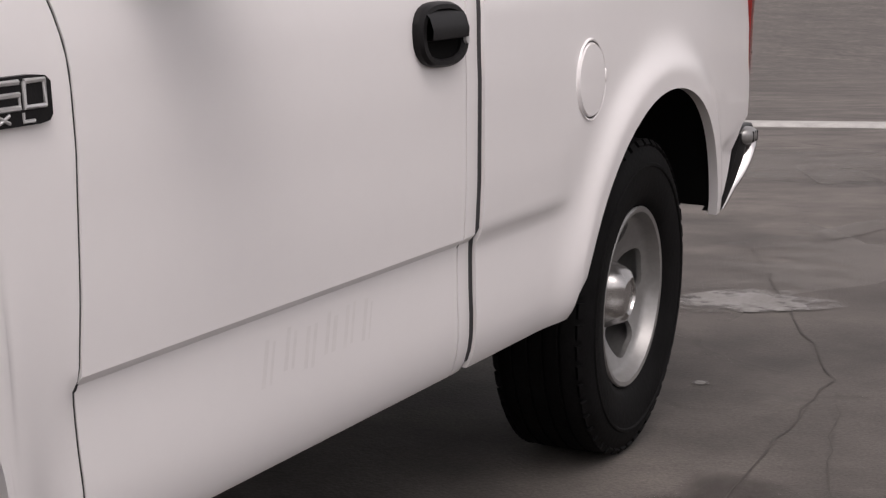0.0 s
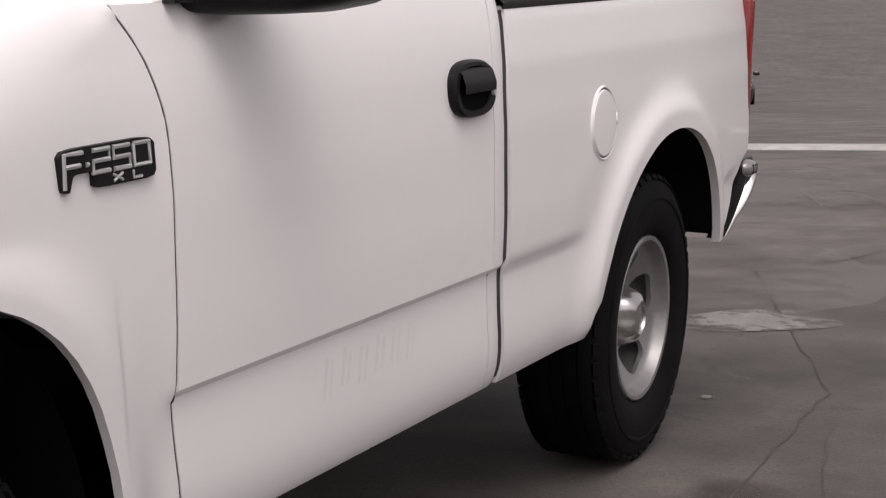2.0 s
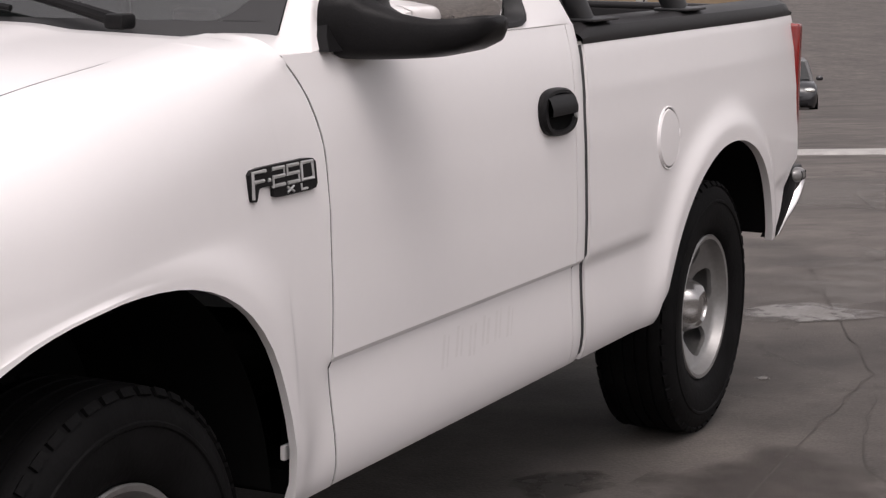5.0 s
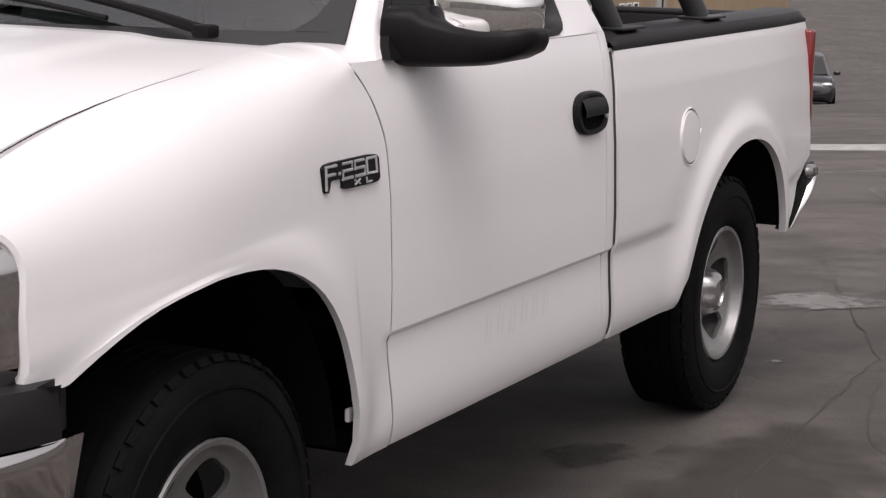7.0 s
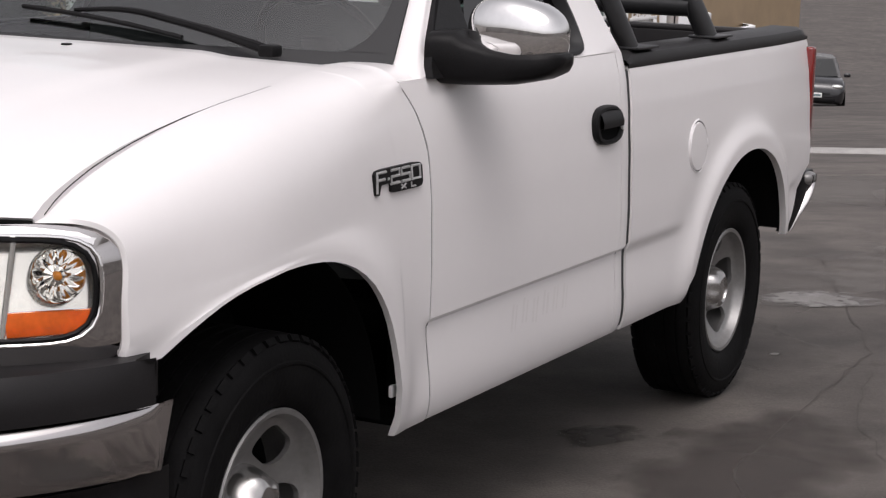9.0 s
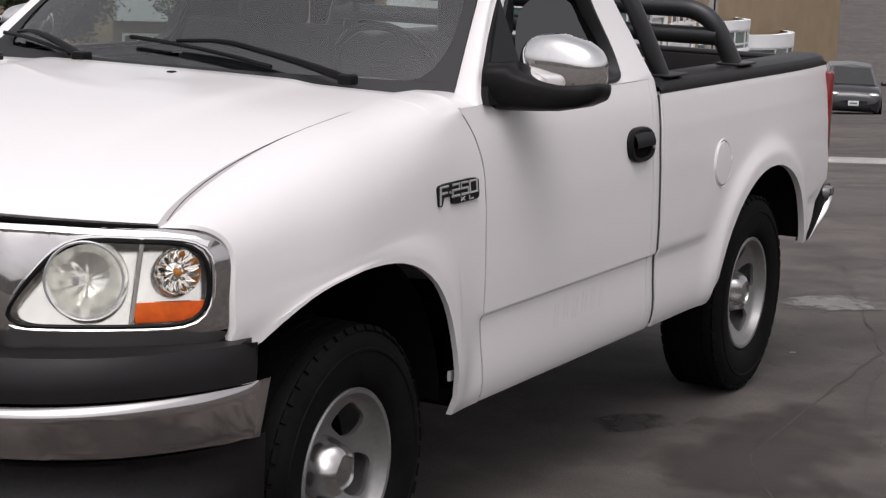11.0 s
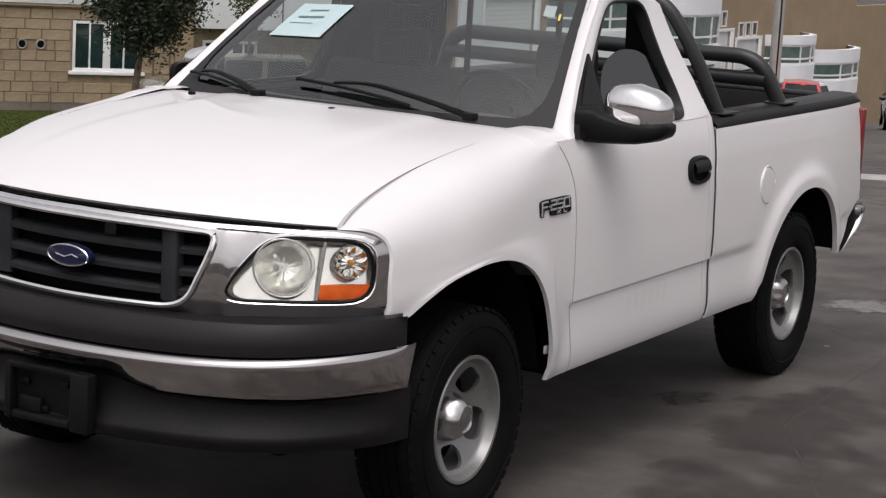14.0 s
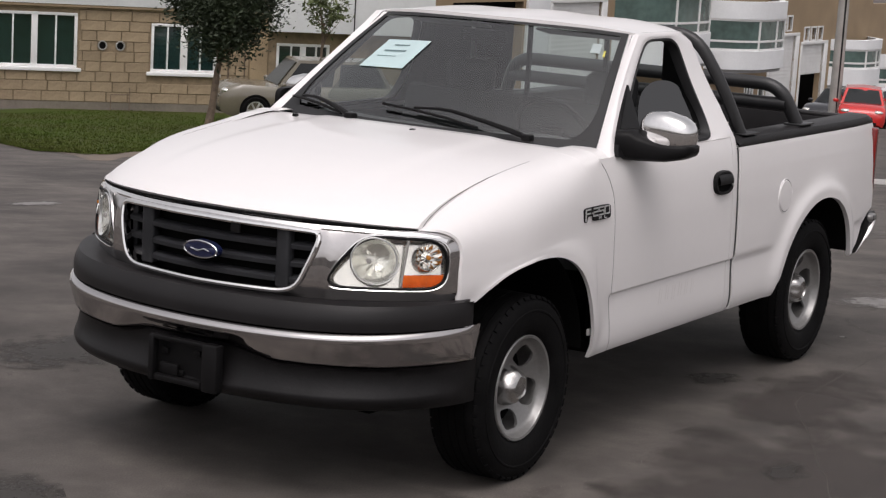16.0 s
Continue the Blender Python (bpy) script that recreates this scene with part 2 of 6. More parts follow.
def lathe(profile, n=48, axis="Y", bm=None):
    """Turns a profile of (radius, along) about an axis through the origin."""
    rows = []
    for r, h in profile:
        ring = []
        for k in range(n):
            a = 2 * math.pi * k / n
            c, s = r * math.cos(a), r * math.sin(a)
            ring.append((c, h, s) if axis == "Y" else (c, s, h))
        rows.append(ring)
    b = sheet(rows, close=True)
    bmesh.ops.remove_doubles(b, verts=b.verts, dist=1e-5)
    return merge(bm, b)


def bend(points, radius, seg=6):
    """A polyline with its corners rounded."""
    pts = [Vector(p) for p in points]
    out = [pts[0]]
    for a, b, c in zip(pts, pts[1:], pts[2:]):
        u, v = (a - b), (c - b)
        k = min(radius, u.length * 0.49, v.length * 0.49)
        p, q = b + u.normalized() * k, b + v.normalized() * k
        for i in range(seg + 1):
            s = i / seg
            out.append((1 - s) ** 2 * p + 2 * s * (1 - s) * b + s * s * q)
    return out + [pts[-1]]


def lerp_table(table, x):
    for (a, u), (b, v) in zip(table, table[1:]):
        if x <= b:
            s = max(0.0, (x - a) / (b - a))
            return u + (v - u) * s
    return table[-1][1]


def smooth01(a, b, x):
    s = min(1.0, max(0.0, (x - a) / (b - a)))
    return s * s * (3 - 2 * s)


def plate(loops, bm=None):
    """A flat-ish face from an outer loop and holes, given as lists of points."""
    b = bmesh.new()
    edges = []
    for loop in loops:
        vs = [b.verts.new(p) for p in loop]
        edges += [b.edges.new((vs[i], vs[(i + 1) % len(vs)])) for i in range(len(vs))]
    bmesh.ops.triangle_fill(b, use_beauty=True, edges=edges)
    return merge(bm, b)


def ground_z(x, y):
    """The yard is level round the pickup and falls away gently behind it."""
    fall = 0.058 * x + 0.068 * y - 0.33
    g = fall / 0.07
    return -(1.0 + 0.02 * smooth01(1.2, 3.8, fall) + 0.10 * smooth01(4.5, 7.0, fall)) * 0.07 * (g if g > 30 else math.log1p(math.exp(g)))


# ---- the ground ----
def make_ground():
    xs = sorted({*np.arange(-12, 24, 0.75).round(3), *np.arange(24, 100, 6.0), *[-600, -200, -80, -40, -24, 130, 200, 400, 900]})
    ys = sorted({*np.arange(-12, 24, 0.75).round(3), *np.arange(24, 60, 6.0), *[-600, -200, -80, -40, -24, 90, 160, 400, 900]})
    rows = [[(x, y, max(-14.0, ground_z(x, y))) for y in ys] for x in xs]
    return tagged(part("ground", sheet(rows), GROUND), "worn grey-brown asphalt yard with stains and cracks", "ground", kind="structure")


make_ground()


def blob(cx, cy, rx, ry, seed, lift, turn=0.0, n=40, rough=0.3):
    """An irregular flat patch lying on the ground."""
    rnd = random.Random(seed)
    ph = [(rnd.uniform(0, 6.3), rnd.uniform(0.3, 1.0) / k) for k in range(2, 9)]
    ring = []
    for i in range(n):
        a = 2 * math.pi * i / n
        r = 1 + rough * sum(w * math.sin((k + 2) * a + p) for k, (p, w) in enumerate(ph)) * 0.5
        u, v = rx * r * math.cos(a), ry * r * math.sin(a)
        x, y = cx + u * math.cos(turn) - v * math.sin(turn), cy + u * math.sin(turn) + v * math.cos(turn)
        ring.append((x, y, ground_z(x, y) + lift))
    mid = (cx, cy, ground_z(cx, cy) + lift)
    bm = bmesh.new()
    c = bm.verts.new(mid)
    vs = [bm.verts.new(p) for p in ring]
    for i in range(n):
        bm.faces.new((c, vs[i], vs[(i + 1) % n]))
    return bm


# ---- the pickup truck: x runs from the front axle to the tail, the driver's side is -y ----
WHEELBASE = 3.046
ARCHES = ((-0.02, 0.395, 0.50, 0.540, 0.62, 2.5), (3.07, 0.38, 0.49, 0.515, 0.55, 2.2))


def arch_far(arch, x, z):
    """How far a point of the side lies from an arch's middle, 1 on its edge; wider in front, squarer behind."""
    cx, cz, rx, rz, front, power = arch
    u, p = ((x - cx) / rx, power) if x > cx else ((cx - x) / front, 2.0)
    return (u ** p + (abs(z - cz) / rz) ** p) ** (1 / p)
SECTION = ((0.40, 0.930), (0.425, 0.952), (0.445, 0.965), (0.47, 0.973), (0.50, 0.978), (0.55, 0.979), (0.61, 0.976), (0.66, 0.9735), (0.690, 0.973), (0.703, 0.986), (0.80, 0.987), (1.0, 0.980), (1.12, 0.968), (1.22, 0.950), (1.30, 0.926), (1.36, 0.90))
PLAIN = ((0.40, 0.930), (0.425, 0.952), (0.445, 0.965), (0.47, 0.973), (0.55, 0.978), (0.66, 0.981), (0.75, 0.984), (0.85, 0.986), (1.0, 0.980), (1.12, 0.968), (1.22, 0.950), (1.30, 0.926), (1.36, 0.90))


def half_width(x, z, along=None):
    """Half the body's width at a station and height, with the crease, tapers and flared arches."""
    c = smooth01(0.60, 0.66, x) * (1 - smooth01(2.36, 2.47, x)) + smooth01(3.60, 3.68, x)
    w = lerp_table(SECTION, z) * c + lerp_table(PLAIN, z) * (1 - c)
    w -= 0.070 * (max(0.0, -x - 0.12) / 0.36) ** 1.5 + 0.032 * (max(0.0, x - 3.35) / 0.6) ** 1.7
    for arch in ARCHES:
        cz = arch[1]
        d = (arch_far(arch, x if along is None else along, z) - 1) * 0.53
        if z > cz - 0.05:
            w += 0.024 * math.exp(-((max(0.0, d - 0.035) / 0.06) ** 2)) * smooth01(cz - 0.05, cz + 0.2, z) * smooth01(-0.47, -0.36, x)
    return w


TAIL = ((2.6, 0.46), (3.3, 0.50), (3.62, 0.532), (3.70, 0.562), (3.76, 0.612), (3.81, 0.686), (3.85, 0.728), (3.94, 0.752))


def low_edge(x):
    """The lower edge of the body side: sill, wheel arches and tail."""
    base = 0.435 if x < 2.6 else lerp_table(TAIL, x)
    if x < -0.30:
        base = 0.795
    for cx, cz, rx, rz, front, power in ARCHES:
        u, p = ((x - cx) / rx, power) if x > cx else ((cx - x) / front, 2.0)
        if u < 1:
            base = max(base, cz + rz * (1 - u ** p) ** (1 / p))
    return base


def seam_front(z):
    return 0.642 + 0.040 * max(0.0, (0.70 - z) / 0.27) ** 1.3 - 0.10 * min(1.0, max(0.0, (z - 1.06) / 0.225)) ** 2.2


def seam_rear(z):
    return 1.935 + 0.012 * smooth01(0.6, 0.45, z) + 0.03 * smooth01(1.0, 1.28, z)


HOODLINE = ((-0.66, 1.085), (-0.63, 1.100), (-0.60, 1.122), (-0.56, 1.142), (-0.49, 1.169), (-0.42, 1.190), (-0.34, 1.210), (-0.25, 1.229), (-0.15, 1.246), (0.0, 1.266), (0.20, 1.288), (0.40, 1.306), (0.56, 1.318), (0.70, 1.326))


def hood_seam(x):
    """Half-width and height of the gap between hood and fender."""
    return 0.782, lerp_table(HOODLINE, x)


def arch_stations(x0, x1, arch, n=30, m=12):
    cx, rx = arch[0], arch[2]
    inner = [cx - rx * math.cos(math.pi * k / n) for k in range(n + 1)]
    xs = [x0 + (cx - rx - x0) * k / m for k in range(m)] if x0 < cx - rx else []
    xs += [x for x in inner if x0 <= x <= x1]
    if x1 > cx + rx:
        xs += [cx + rx + (x1 - cx - rx) * (k + 1) / m for k in range(m)]
    return sorted({round(x, 4) for x in [x0, x1, *xs]})


def lean(z):
    """The upper part of the front face leans back."""
    return 0.9 * max(0.0, z - 0.885) ** 2


def nose(x, y, z=1.08):
    """Draws the fender's front edge back along the curved face."""
    return (face_x(y) + 0.012 + lean(z) + 0.48) * smooth01(-0.02, -0.48, x)


def face_x(y):
    return -0.955 + 0.36 * y * y + 0.20 * abs(y) ** 5


def fender(s):
    rows = []
    for x in arch_stations(-0.48, 0.642, ARCHES[0]):
        along = x + nose(x, half_width(x, 0.80), 0.80)
        row, zl = [], low_edge(along)
        ys, zs = hood_seam(-0.635 + 1.19 * (x + nose(x, 0.782) + 0.591) / 1.131)
        front, rear = smooth01(0.25, -0.48, x), smooth01(-0.15, 0.62, x)
        z0 = 1.0 - 0.06 * front
        end = smooth01(0.16, 0.642, x)
        n = 34
        for k in range(n + 1):
            z = zl + (z0 - zl) * k / n
            xx = x + (seam_front(z) - 0.642) * end
            w = half_width(xx, z, along + (seam_front(z) - 0.642) * end)
            row.append((xx + nose(x, w, z), s * w, z))
        w0 = abs(row[-1][1])
        # the shoulder: one full swell up to the hood, squarer at either end
        power = 2.25 + 1.35 * rear + 0.9 * front
        for k in range(1, 21):
            a = math.pi / 2 * k / 20
            y = ys + 0.005 + (w0 - ys - 0.005) * max(0.0, math.cos(a)) ** (2 / power)
            z = z0 + (zs - z0) * math.sin(a) ** (2 / power)
            if z < 1.27:
                y += smooth01(0.20, 0.60, x) * (min(y, half_width(x, z)) - y)
            row.append((x + nose(x, y, z) + (seam_front(z) - 0.642) * end, s * y, z))
        rows.append(row)
    g = np.array(rows)
    for _ in range(14):
        mid = g[1:-1, 1:-1]
        mean = (g[:-2, 1:-1] + g[2:, 1:-1] + g[1:-1, :-2] + g[1:-1, 2:]) / 4
        soft = np.clip((np.arange(g.shape[1]) - 5) / 10.0, 0, 1)[None, 1:-1, None]
        g[1:-1, 1:-1, 1:] = (mid + soft * 0.7 * (mean - mid))[..., 1:]
    return lip(sheet([[tuple(p) for p in r] for r in g.tolist()]), (0, -s * 0.016, 0))


def door(s):
    rows = []
    zs = [0.437, 0.445, 0.46, 0.48, 0.51, 0.55, 0.60, 0.64, 0.67, 0.682, 0.69, 0.697, 0.704, 0.715, 0.74, *np.linspace(0.78, 1.24, 14), 1.26, 1.275, 1.288]
    for z in zs:
        a, b = seam_front(z) + 0.007, seam_rear(z) - 0.058
        rows.append([(a + (b - a) * k / 24, s * half_width(a + (b - a) * k / 24, z), z) for k in range(25)])
    return lip(sheet(rows), (0, -s * 0.03, 0))


def cab_corner(s):
    rows = []
    zs = [0.437, 0.445, 0.46, 0.48, 0.51, 0.55, 0.60, 0.64, 0.67, 0.682, 0.69, 0.697, 0.704, 0.715, 0.74, *np.linspace(0.78, 1.24, 14), 1.26, 1.275, 1.288]
    for z in zs:
        a, b = seam_rear(z) - 0.053, seam_rear(z) + 0.006
        rows.append([(a + (b - a) * k / 6, s * (half_width(a, z) - 0.004 * (k / 6) ** 3), z) for k in range(7)])
    return lip(sheet(rows), (0, -s * 0.04, 0))


def bed_side(s):
    rows = []
    for x in arch_stations(1.967, 3.94, ARCHES[1], m=16):
        zl, n = low_edge(x), 52
        row = []
        for k in range(n + 1):
            z = zl + (1.243 - zl) * k / n
            xx = x + (seam_rear(z) - 1.935) * smooth01(2.4, 1.984, x)
            row.append((xx, s * half_width(xx, z), z))
        rows.append(row)
    return lip(sheet(rows), (0, -s * 0.024, 0))


def cabin_w(z):
    return 0.928 - 0.41 * (z - 1.288) - 0.02 * math.sin(math.pi * min(1.0, max(0.0, (z - 1.288) / 0.51)))


OUTER = [(0.665, 1.288), (0.72, 1.345), (1.255, 1.78), (1.36, 1.787), (1.68, 1.787), (1.79, 1.74), (1.925, 1.44), (1.962, 1.288)]
WINDOW = [(0.765, 1.294), (0.80, 1.335), (1.285, 1.742), (1.36, 1.761), (1.58, 1.761), (1.645, 1.728), (1.725, 1.40), (1.705, 1.294)]


def spaced(loop, counts):
    out = []
    for (a, b), n in zip(zip(loop, loop[1:] + loop[:1]), counts):
        out += [(a[0] + (b[0] - a[0]) * k / n, a[1] + (b[1] - a[1]) * k / n) for k in range(n)]
    return out


COUNTS = (3, 14, 4, 10, 5, 10, 5, 24)


def round_loop(loop, times=2):
    for _ in range(times):
        loop = [tuple(0.25 * a + 0.5 * b + 0.25 * c for a, b, c in zip(p, q, r)) for p, q, r in zip(loop[-1:] + loop[:-1], loop, loop[1:] + loop[:1])]
    return loop


def cabin_frame(s):
    outer, inner = spaced(OUTER, COUNTS), round_loop(spaced(WINDOW, COUNTS), 3)
    rows = []
    for k in range(7):
        u = k / 6
        rows.append([(a + (c - a) * u, s * (cabin_w(b + (d - b) * u) + 0.004 * math.sin(math.pi * u)), b + (d - b) * u) for (a, b), (c, d) in zip(outer, inner)])
    return lip(sheet(rows, close=True), (0, -s * 0.035, 0))


def window_trim(s):
    inner = round_loop(spaced(WINDOW, COUNTS), 3)
    cx, cz = 1.4, 1.53
    rows = []
    for grow, out in ((1.0, 0.002), (0.985, 0.006), (0.95, 0.004), (0.93, -0.02), (0.93, -0.045)):
        rows.append([(cx + (x - cx) * grow, s * (cabin_w(z) + out), cz + (z - cz) * grow) for x, z in inner])
    return sheet(rows, close=True)


def hood():
    rows = []
    n = 28
    for i in range(41):
        v = (i / 40) ** 1.35
        row = []
        for j in range(-n, n + 1):
            u = j / n
            xf, xb = face_x(0.782 * u) + 0.048, 0.44 + 0.10 * u * u
            x = xf + (xb - xf) * v
            ys, zs = hood_seam(-0.635 + 1.19 * v)
            z = zs - 0.003 + (0.022 + 0.012 * math.sin(math.pi * min(1, v * 1.1))) * (1 - abs(u) ** 2.4)
            z += 0.008 * (smooth01(0.66, 0.54, abs(u)) - 0.5) * smooth01(0.02, 0.35, v) * (1 - abs(u) ** 6)
            row.append((x, ys * u * 1.002, z))
        rows.append(row)
    bm = sheet(rows)
    return lip(bm, (0.05, 0, -0.03))


def roof():
    rows = []
    for i in range(19):
        v = i / 18
        row = []
        for j in range(-22, 23):
            u = j / 22
            xf, xb = 1.15 + 0.15 * u * u, 1.90 - 0.21 * abs(u) ** 5
            x = xf + (xb - xf) * v
            edge = 1.780
            crown = 0.054 - 0.020 * (1 - v) ** 3 - 0.022 * v ** 6
            ribs = 0.0035 * math.cos(u * 9.5) * smooth01(0.1, 0.25, v) * smooth01(1.0, 0.85, v) * (1 - abs(u) ** 4)
            row.append((x, u * 0.722, edge + crown * (1 - abs(u) ** 3.2) + ribs))
        rows.append(row)
    return lip(sheet(rows), (0, 0, -0.03))


def screen_point(u, v):
    """A point on the windscreen: u across from -1 to 1, v from the cowl to the roof."""
    b = Vector((0.455 + 0.21 * u * u, u * 0.850, 1.307))
    t = Vector((1.16 + 0.11 * u * u, u * 0.664, 1.80 - 0.022 * u * u))
    p = b.lerp(t, v)
    p.z += 0.018 * math.sin(math.pi * v)
    return p


def screen(u0, u1, v0, v1, lift=0.0, n=24, m=14):
    return sheet([[screen_point(u0 + (u1 - u0) * j / n, v0 + (v1 - v0) * i / m) + Vector((-0.5, 0, 0.7)) * lift for j in range(n + 1)] for i in range(m + 1)])


def screen_border():
    """The blackened edge of the glass."""
    bm = None
    for u0, u1, v0, v1 in ((-1, 1, 0, 0.06), (-1, 1, 0.965, 1), (-1, -0.955, 0.06, 0.965), (0.955, 1, 0.06, 0.965)):
        strip_bm = screen(u0, u1, v0, v1, 0.004, 24 if u1 - u0 > 1 else 3, 14 if v1 - v0 > 0.5 else 3)
        bm = merge(bm, strip_bm) if bm else strip_bm
    # rounded lower corners
    for s in (-1, 1):
        rows = []
        for k in range(13):
            a = math.pi / 2 * k / 12
            inner = (0.955 - 0.11 * (1 - math.sin(a)), 0.06 + 0.26 * (1 - math.cos(a)))
            rows.append([screen_point(s * (inner[0] + (0.956 - inner[0]) * q), inner[1] + (0.059 - inner[1]) * q) + Vector((-0.5, 0, 0.7)) * 0.005 for q in (0.0, 0.34, 0.67, 1.0)])
        bm = merge(bm, sheet(rows))
    return bm


def tyre():
    half, r = 0.122, 0.386
    prof = [(0.218, -0.085), (0.224, -0.100), (0.25, -0.116), (0.30, -0.123), (0.335, -0.122), (0.352, -0.117), (0.366, -0.109), (0.377, -0.098)]
    prof += [(r - 0.002, -0.088)]
    for a, b in ((-0.062, -0.054), (-0.022, -0.014), (0.014, 0.022), (0.054, 0.062)):
        prof += [(r, a), (r - 0.006, a + 0.001), (r - 0.006, b - 0.001), (r, b)]
    prof += [(r - 0.002, 0.088)]
    prof += [(q, -h) for q, h in prof[:8][::-1]]
    bm = lathe(prof, 96)
    # shoulder lugs
    for k in range(48):
        a = 2 * math.pi * k / 48
        for side in (-1, 1):
            t = Matrix.Rotation(-a, 4, "Y") @ pose(0.3682, side * 0.094, 0, 0, 0, side * -38)
            box((0.016, 0.034, 0.034), bm=bm, turn=t, at=(0, 0, 0))
    # raised sidewall rib
    for side in (-1, 1):
        lathe([(0.318, side * 0.1225), (0.321, side * 0.126), (0.327, side * 0.126), (0.330, side * 0.1225)], 72, bm=bm)
    return bm


def rim_disc():
    """The wheel: outside is towards -y."""
    prof = [(0.216, -0.096), (0.222, -0.101), (0.218, -0.106), (0.208, -0.104), (0.202, -0.090), (0.198, -0.078), (0.194, -0.070), (0.186, -0.066), (0.172, -0.060), (0.140, -0.044), (0.112, -0.027), (0.098, -0.020), (0.085, -0.018), (0.03, -0.018), (0.0, -0.018),
            (0.0, -0.008), (0.098, -0.008), (0.112, -0.014), (0.140, -0.031), (0.172, -0.047), (0.186, -0.052), (0.199, -0.054), (0.204, 0.09), (0.216, 0.10), (0.216, -0.096)]
    bm = lathe(prof, 80)
    bmesh.ops.remove_doubles(bm, verts=bm.verts, dist=1e-5)
    bmesh.ops.dissolve_degenerate(bm, edges=bm.edges, dist=1e-6)
    bmesh.ops.recalc_face_normals(bm, faces=bm.faces)
    return bm


def slot_cutter():
    bm = None
    for k in range(5):
        a = math.radians(20 + 72 * k)
        b = box((0.076, 0.16, 0.116), bevel=0.033, seg=4, turn=Matrix.Rotation(-a, 4, "Y") @ Matrix.Translation((0.142, -0.04, 0)))
        bm = merge(bm, b) if bm else b
    bmesh.ops.recalc_face_normals(bm, faces=bm.faces)
    return bm


def hub_cap():
    rows = []
    for r, h, lobe in ((0.088, -0.016, 0.0), (0.088, -0.030, 0.1), (0.082, -0.048, 0.3), (0.070, -0.072, 0.75), (0.060, -0.088, 0.9), (0.046, -0.096, 0.6), (0.042, -0.090, 0.1), (0.030, -0.091, 0.0), (0.002, -0.092, 0.0)):
        ring = []
        for k in range(70):
            a = 2 * math.pi * k / 70
            q = 0.97 * r * (1 + 0.10 * lobe * math.cos(5 * a))
            ring.append((q * math.cos(a), h, q * math.sin(a)))
        rows.append(ring)
    return sheet(rows, close=True)


CUTTER = part("wheel_slot_form", slot_cutter(), DEEP)


def make_wheel(parent, x, side):
    w = new("wheel")
    w.parent = parent
    w.matrix_basis = pose(x, side * 0.835, 0.386, 0, (-33 if x < 1 else 5) if side < 0 else 20, 0 if side < 0 else 180)
    part("tyre", tyre(), RUBBER, w, "black all-season tyre")
    me = RIMMESH.copy()
    rim = new("rim", me)
    rim.parent = w
    part("hub_cap", hub_cap(), CAPMETAL, w, "lobed silver hub cap")
    part("brake_drum", lathe([(0.0, 0.045), (0.10, 0.045), (0.118, 0.055), (0.12, 0.10), (0.0, 0.10)], 36), RUST, w)
    # Black plate added behind the rim so that the slots read as shaded.
    part("slot_shade_plate", lathe([(0.0, 0.030), (0.192, 0.030), (0.192, 0.036), (0.0, 0.036)], 36), DEEP, w, "black plate added behind the wheel slots in place of shade")
    return w


def cut_rim():
    """The rim disc with its five hand holes cut through."""
    ob = part("rim_form", rim_disc(), RIM)
    mod = ob.modifiers.new("holes", "BOOLEAN")
    mod.object, mod.operation, mod.solver = CUTTER, "DIFFERENCE", "EXACT"
    dg = bpy.context.evaluated_depsgraph_get()
    me = bpy.data.meshes.new_from_object(ob.evaluated_get(dg))
    me.materials.clear()
    me.materials.append(RIM)
    me.set_sharp_from_angle(angle=radians(38))
    for o in (ob, CUTTER):
        bpy.data.objects.remove(o)
    return me


RIMMESH = cut_rim()

truck = thing("pickup_truck", "white regular-cab pickup truck with chrome bumper parked on asphalt", "pickup truck")
for side in (-1, 1):
    part("fender", fender(side), PAINT, truck)
    d = part("door", door(side), PAINT, truck)
    part("cab_corner", cab_corner(side), PAINT, truck)
    part("cab_frame", cabin_frame(side), PAINT, truck)
    part("window_seal", window_trim(side), TRIM, truck)
    part("bed_side", bed_side(side), PAINT, truck)
for side in (-1, 1):
    ys, zs = hood_seam(-0.635 + 1.19 * (0.642 + 0.591) / 1.131)
    rows = []
    for x in (0.49, 0.53, 0.57, 0.60, 0.64, 0.68, 0.73):
        row = []
        for k in range(21):
            a = math.pi / 2 * k / 20
            y, z = ys - 0.03 + (half_width(0.64, 1.0) - ys + 0.03) * max(0.0, math.cos(a)) ** 0.555, 1.0 + (zs - 1.004) * math.sin(a) ** 0.555
            row.append((x, side * min(y, half_width(0.66, min(z, 1.30)) - 0.010 + 0.007 * smooth01(1.22, 1.27, z)), z))
        rows.append(row)
    part("cowl_corner", sheet(rows), PAINT, truck)
part("hood", hood(), PAINT, truck)
part("roof", roof(), PAINT, truck)
ws = part("windscreen", screen(-1, 1, 0, 1), WGLASS, truck, "clean slightly tinted windscreen")
ws.visible_shadow = False
for side in (-1, 1):
    rows = []
    for k in range(-1, 21):
        g = screen_point(side, k / 20)
        o = Vector((lerp_table(((1.288, 0.668), (1.345, 0.723), (1.78, 1.258), (1.79, 1.33)), g.z), side * (cabin_w(g.z) + 0.001), g.z))
        g.z -= 0.004
        rows.append([g.lerp(o, j / 6) + Vector((-0.4, side * 0.6, 0.3)) * 0.030 * math.sin(math.pi * j / 6) * (0.35 + 0.65 * j / 6) for j in range(7)])
    part("a_pillar", sheet(rows), PAINT, truck, "white windscreen pillar")
part("screen_edge", screen_border(), TRIM, ws, "black-edged glass border")
for x in (0.0, WHEELBASE):
    for side in (-1, 1):
        make_wheel(truck, x, side)


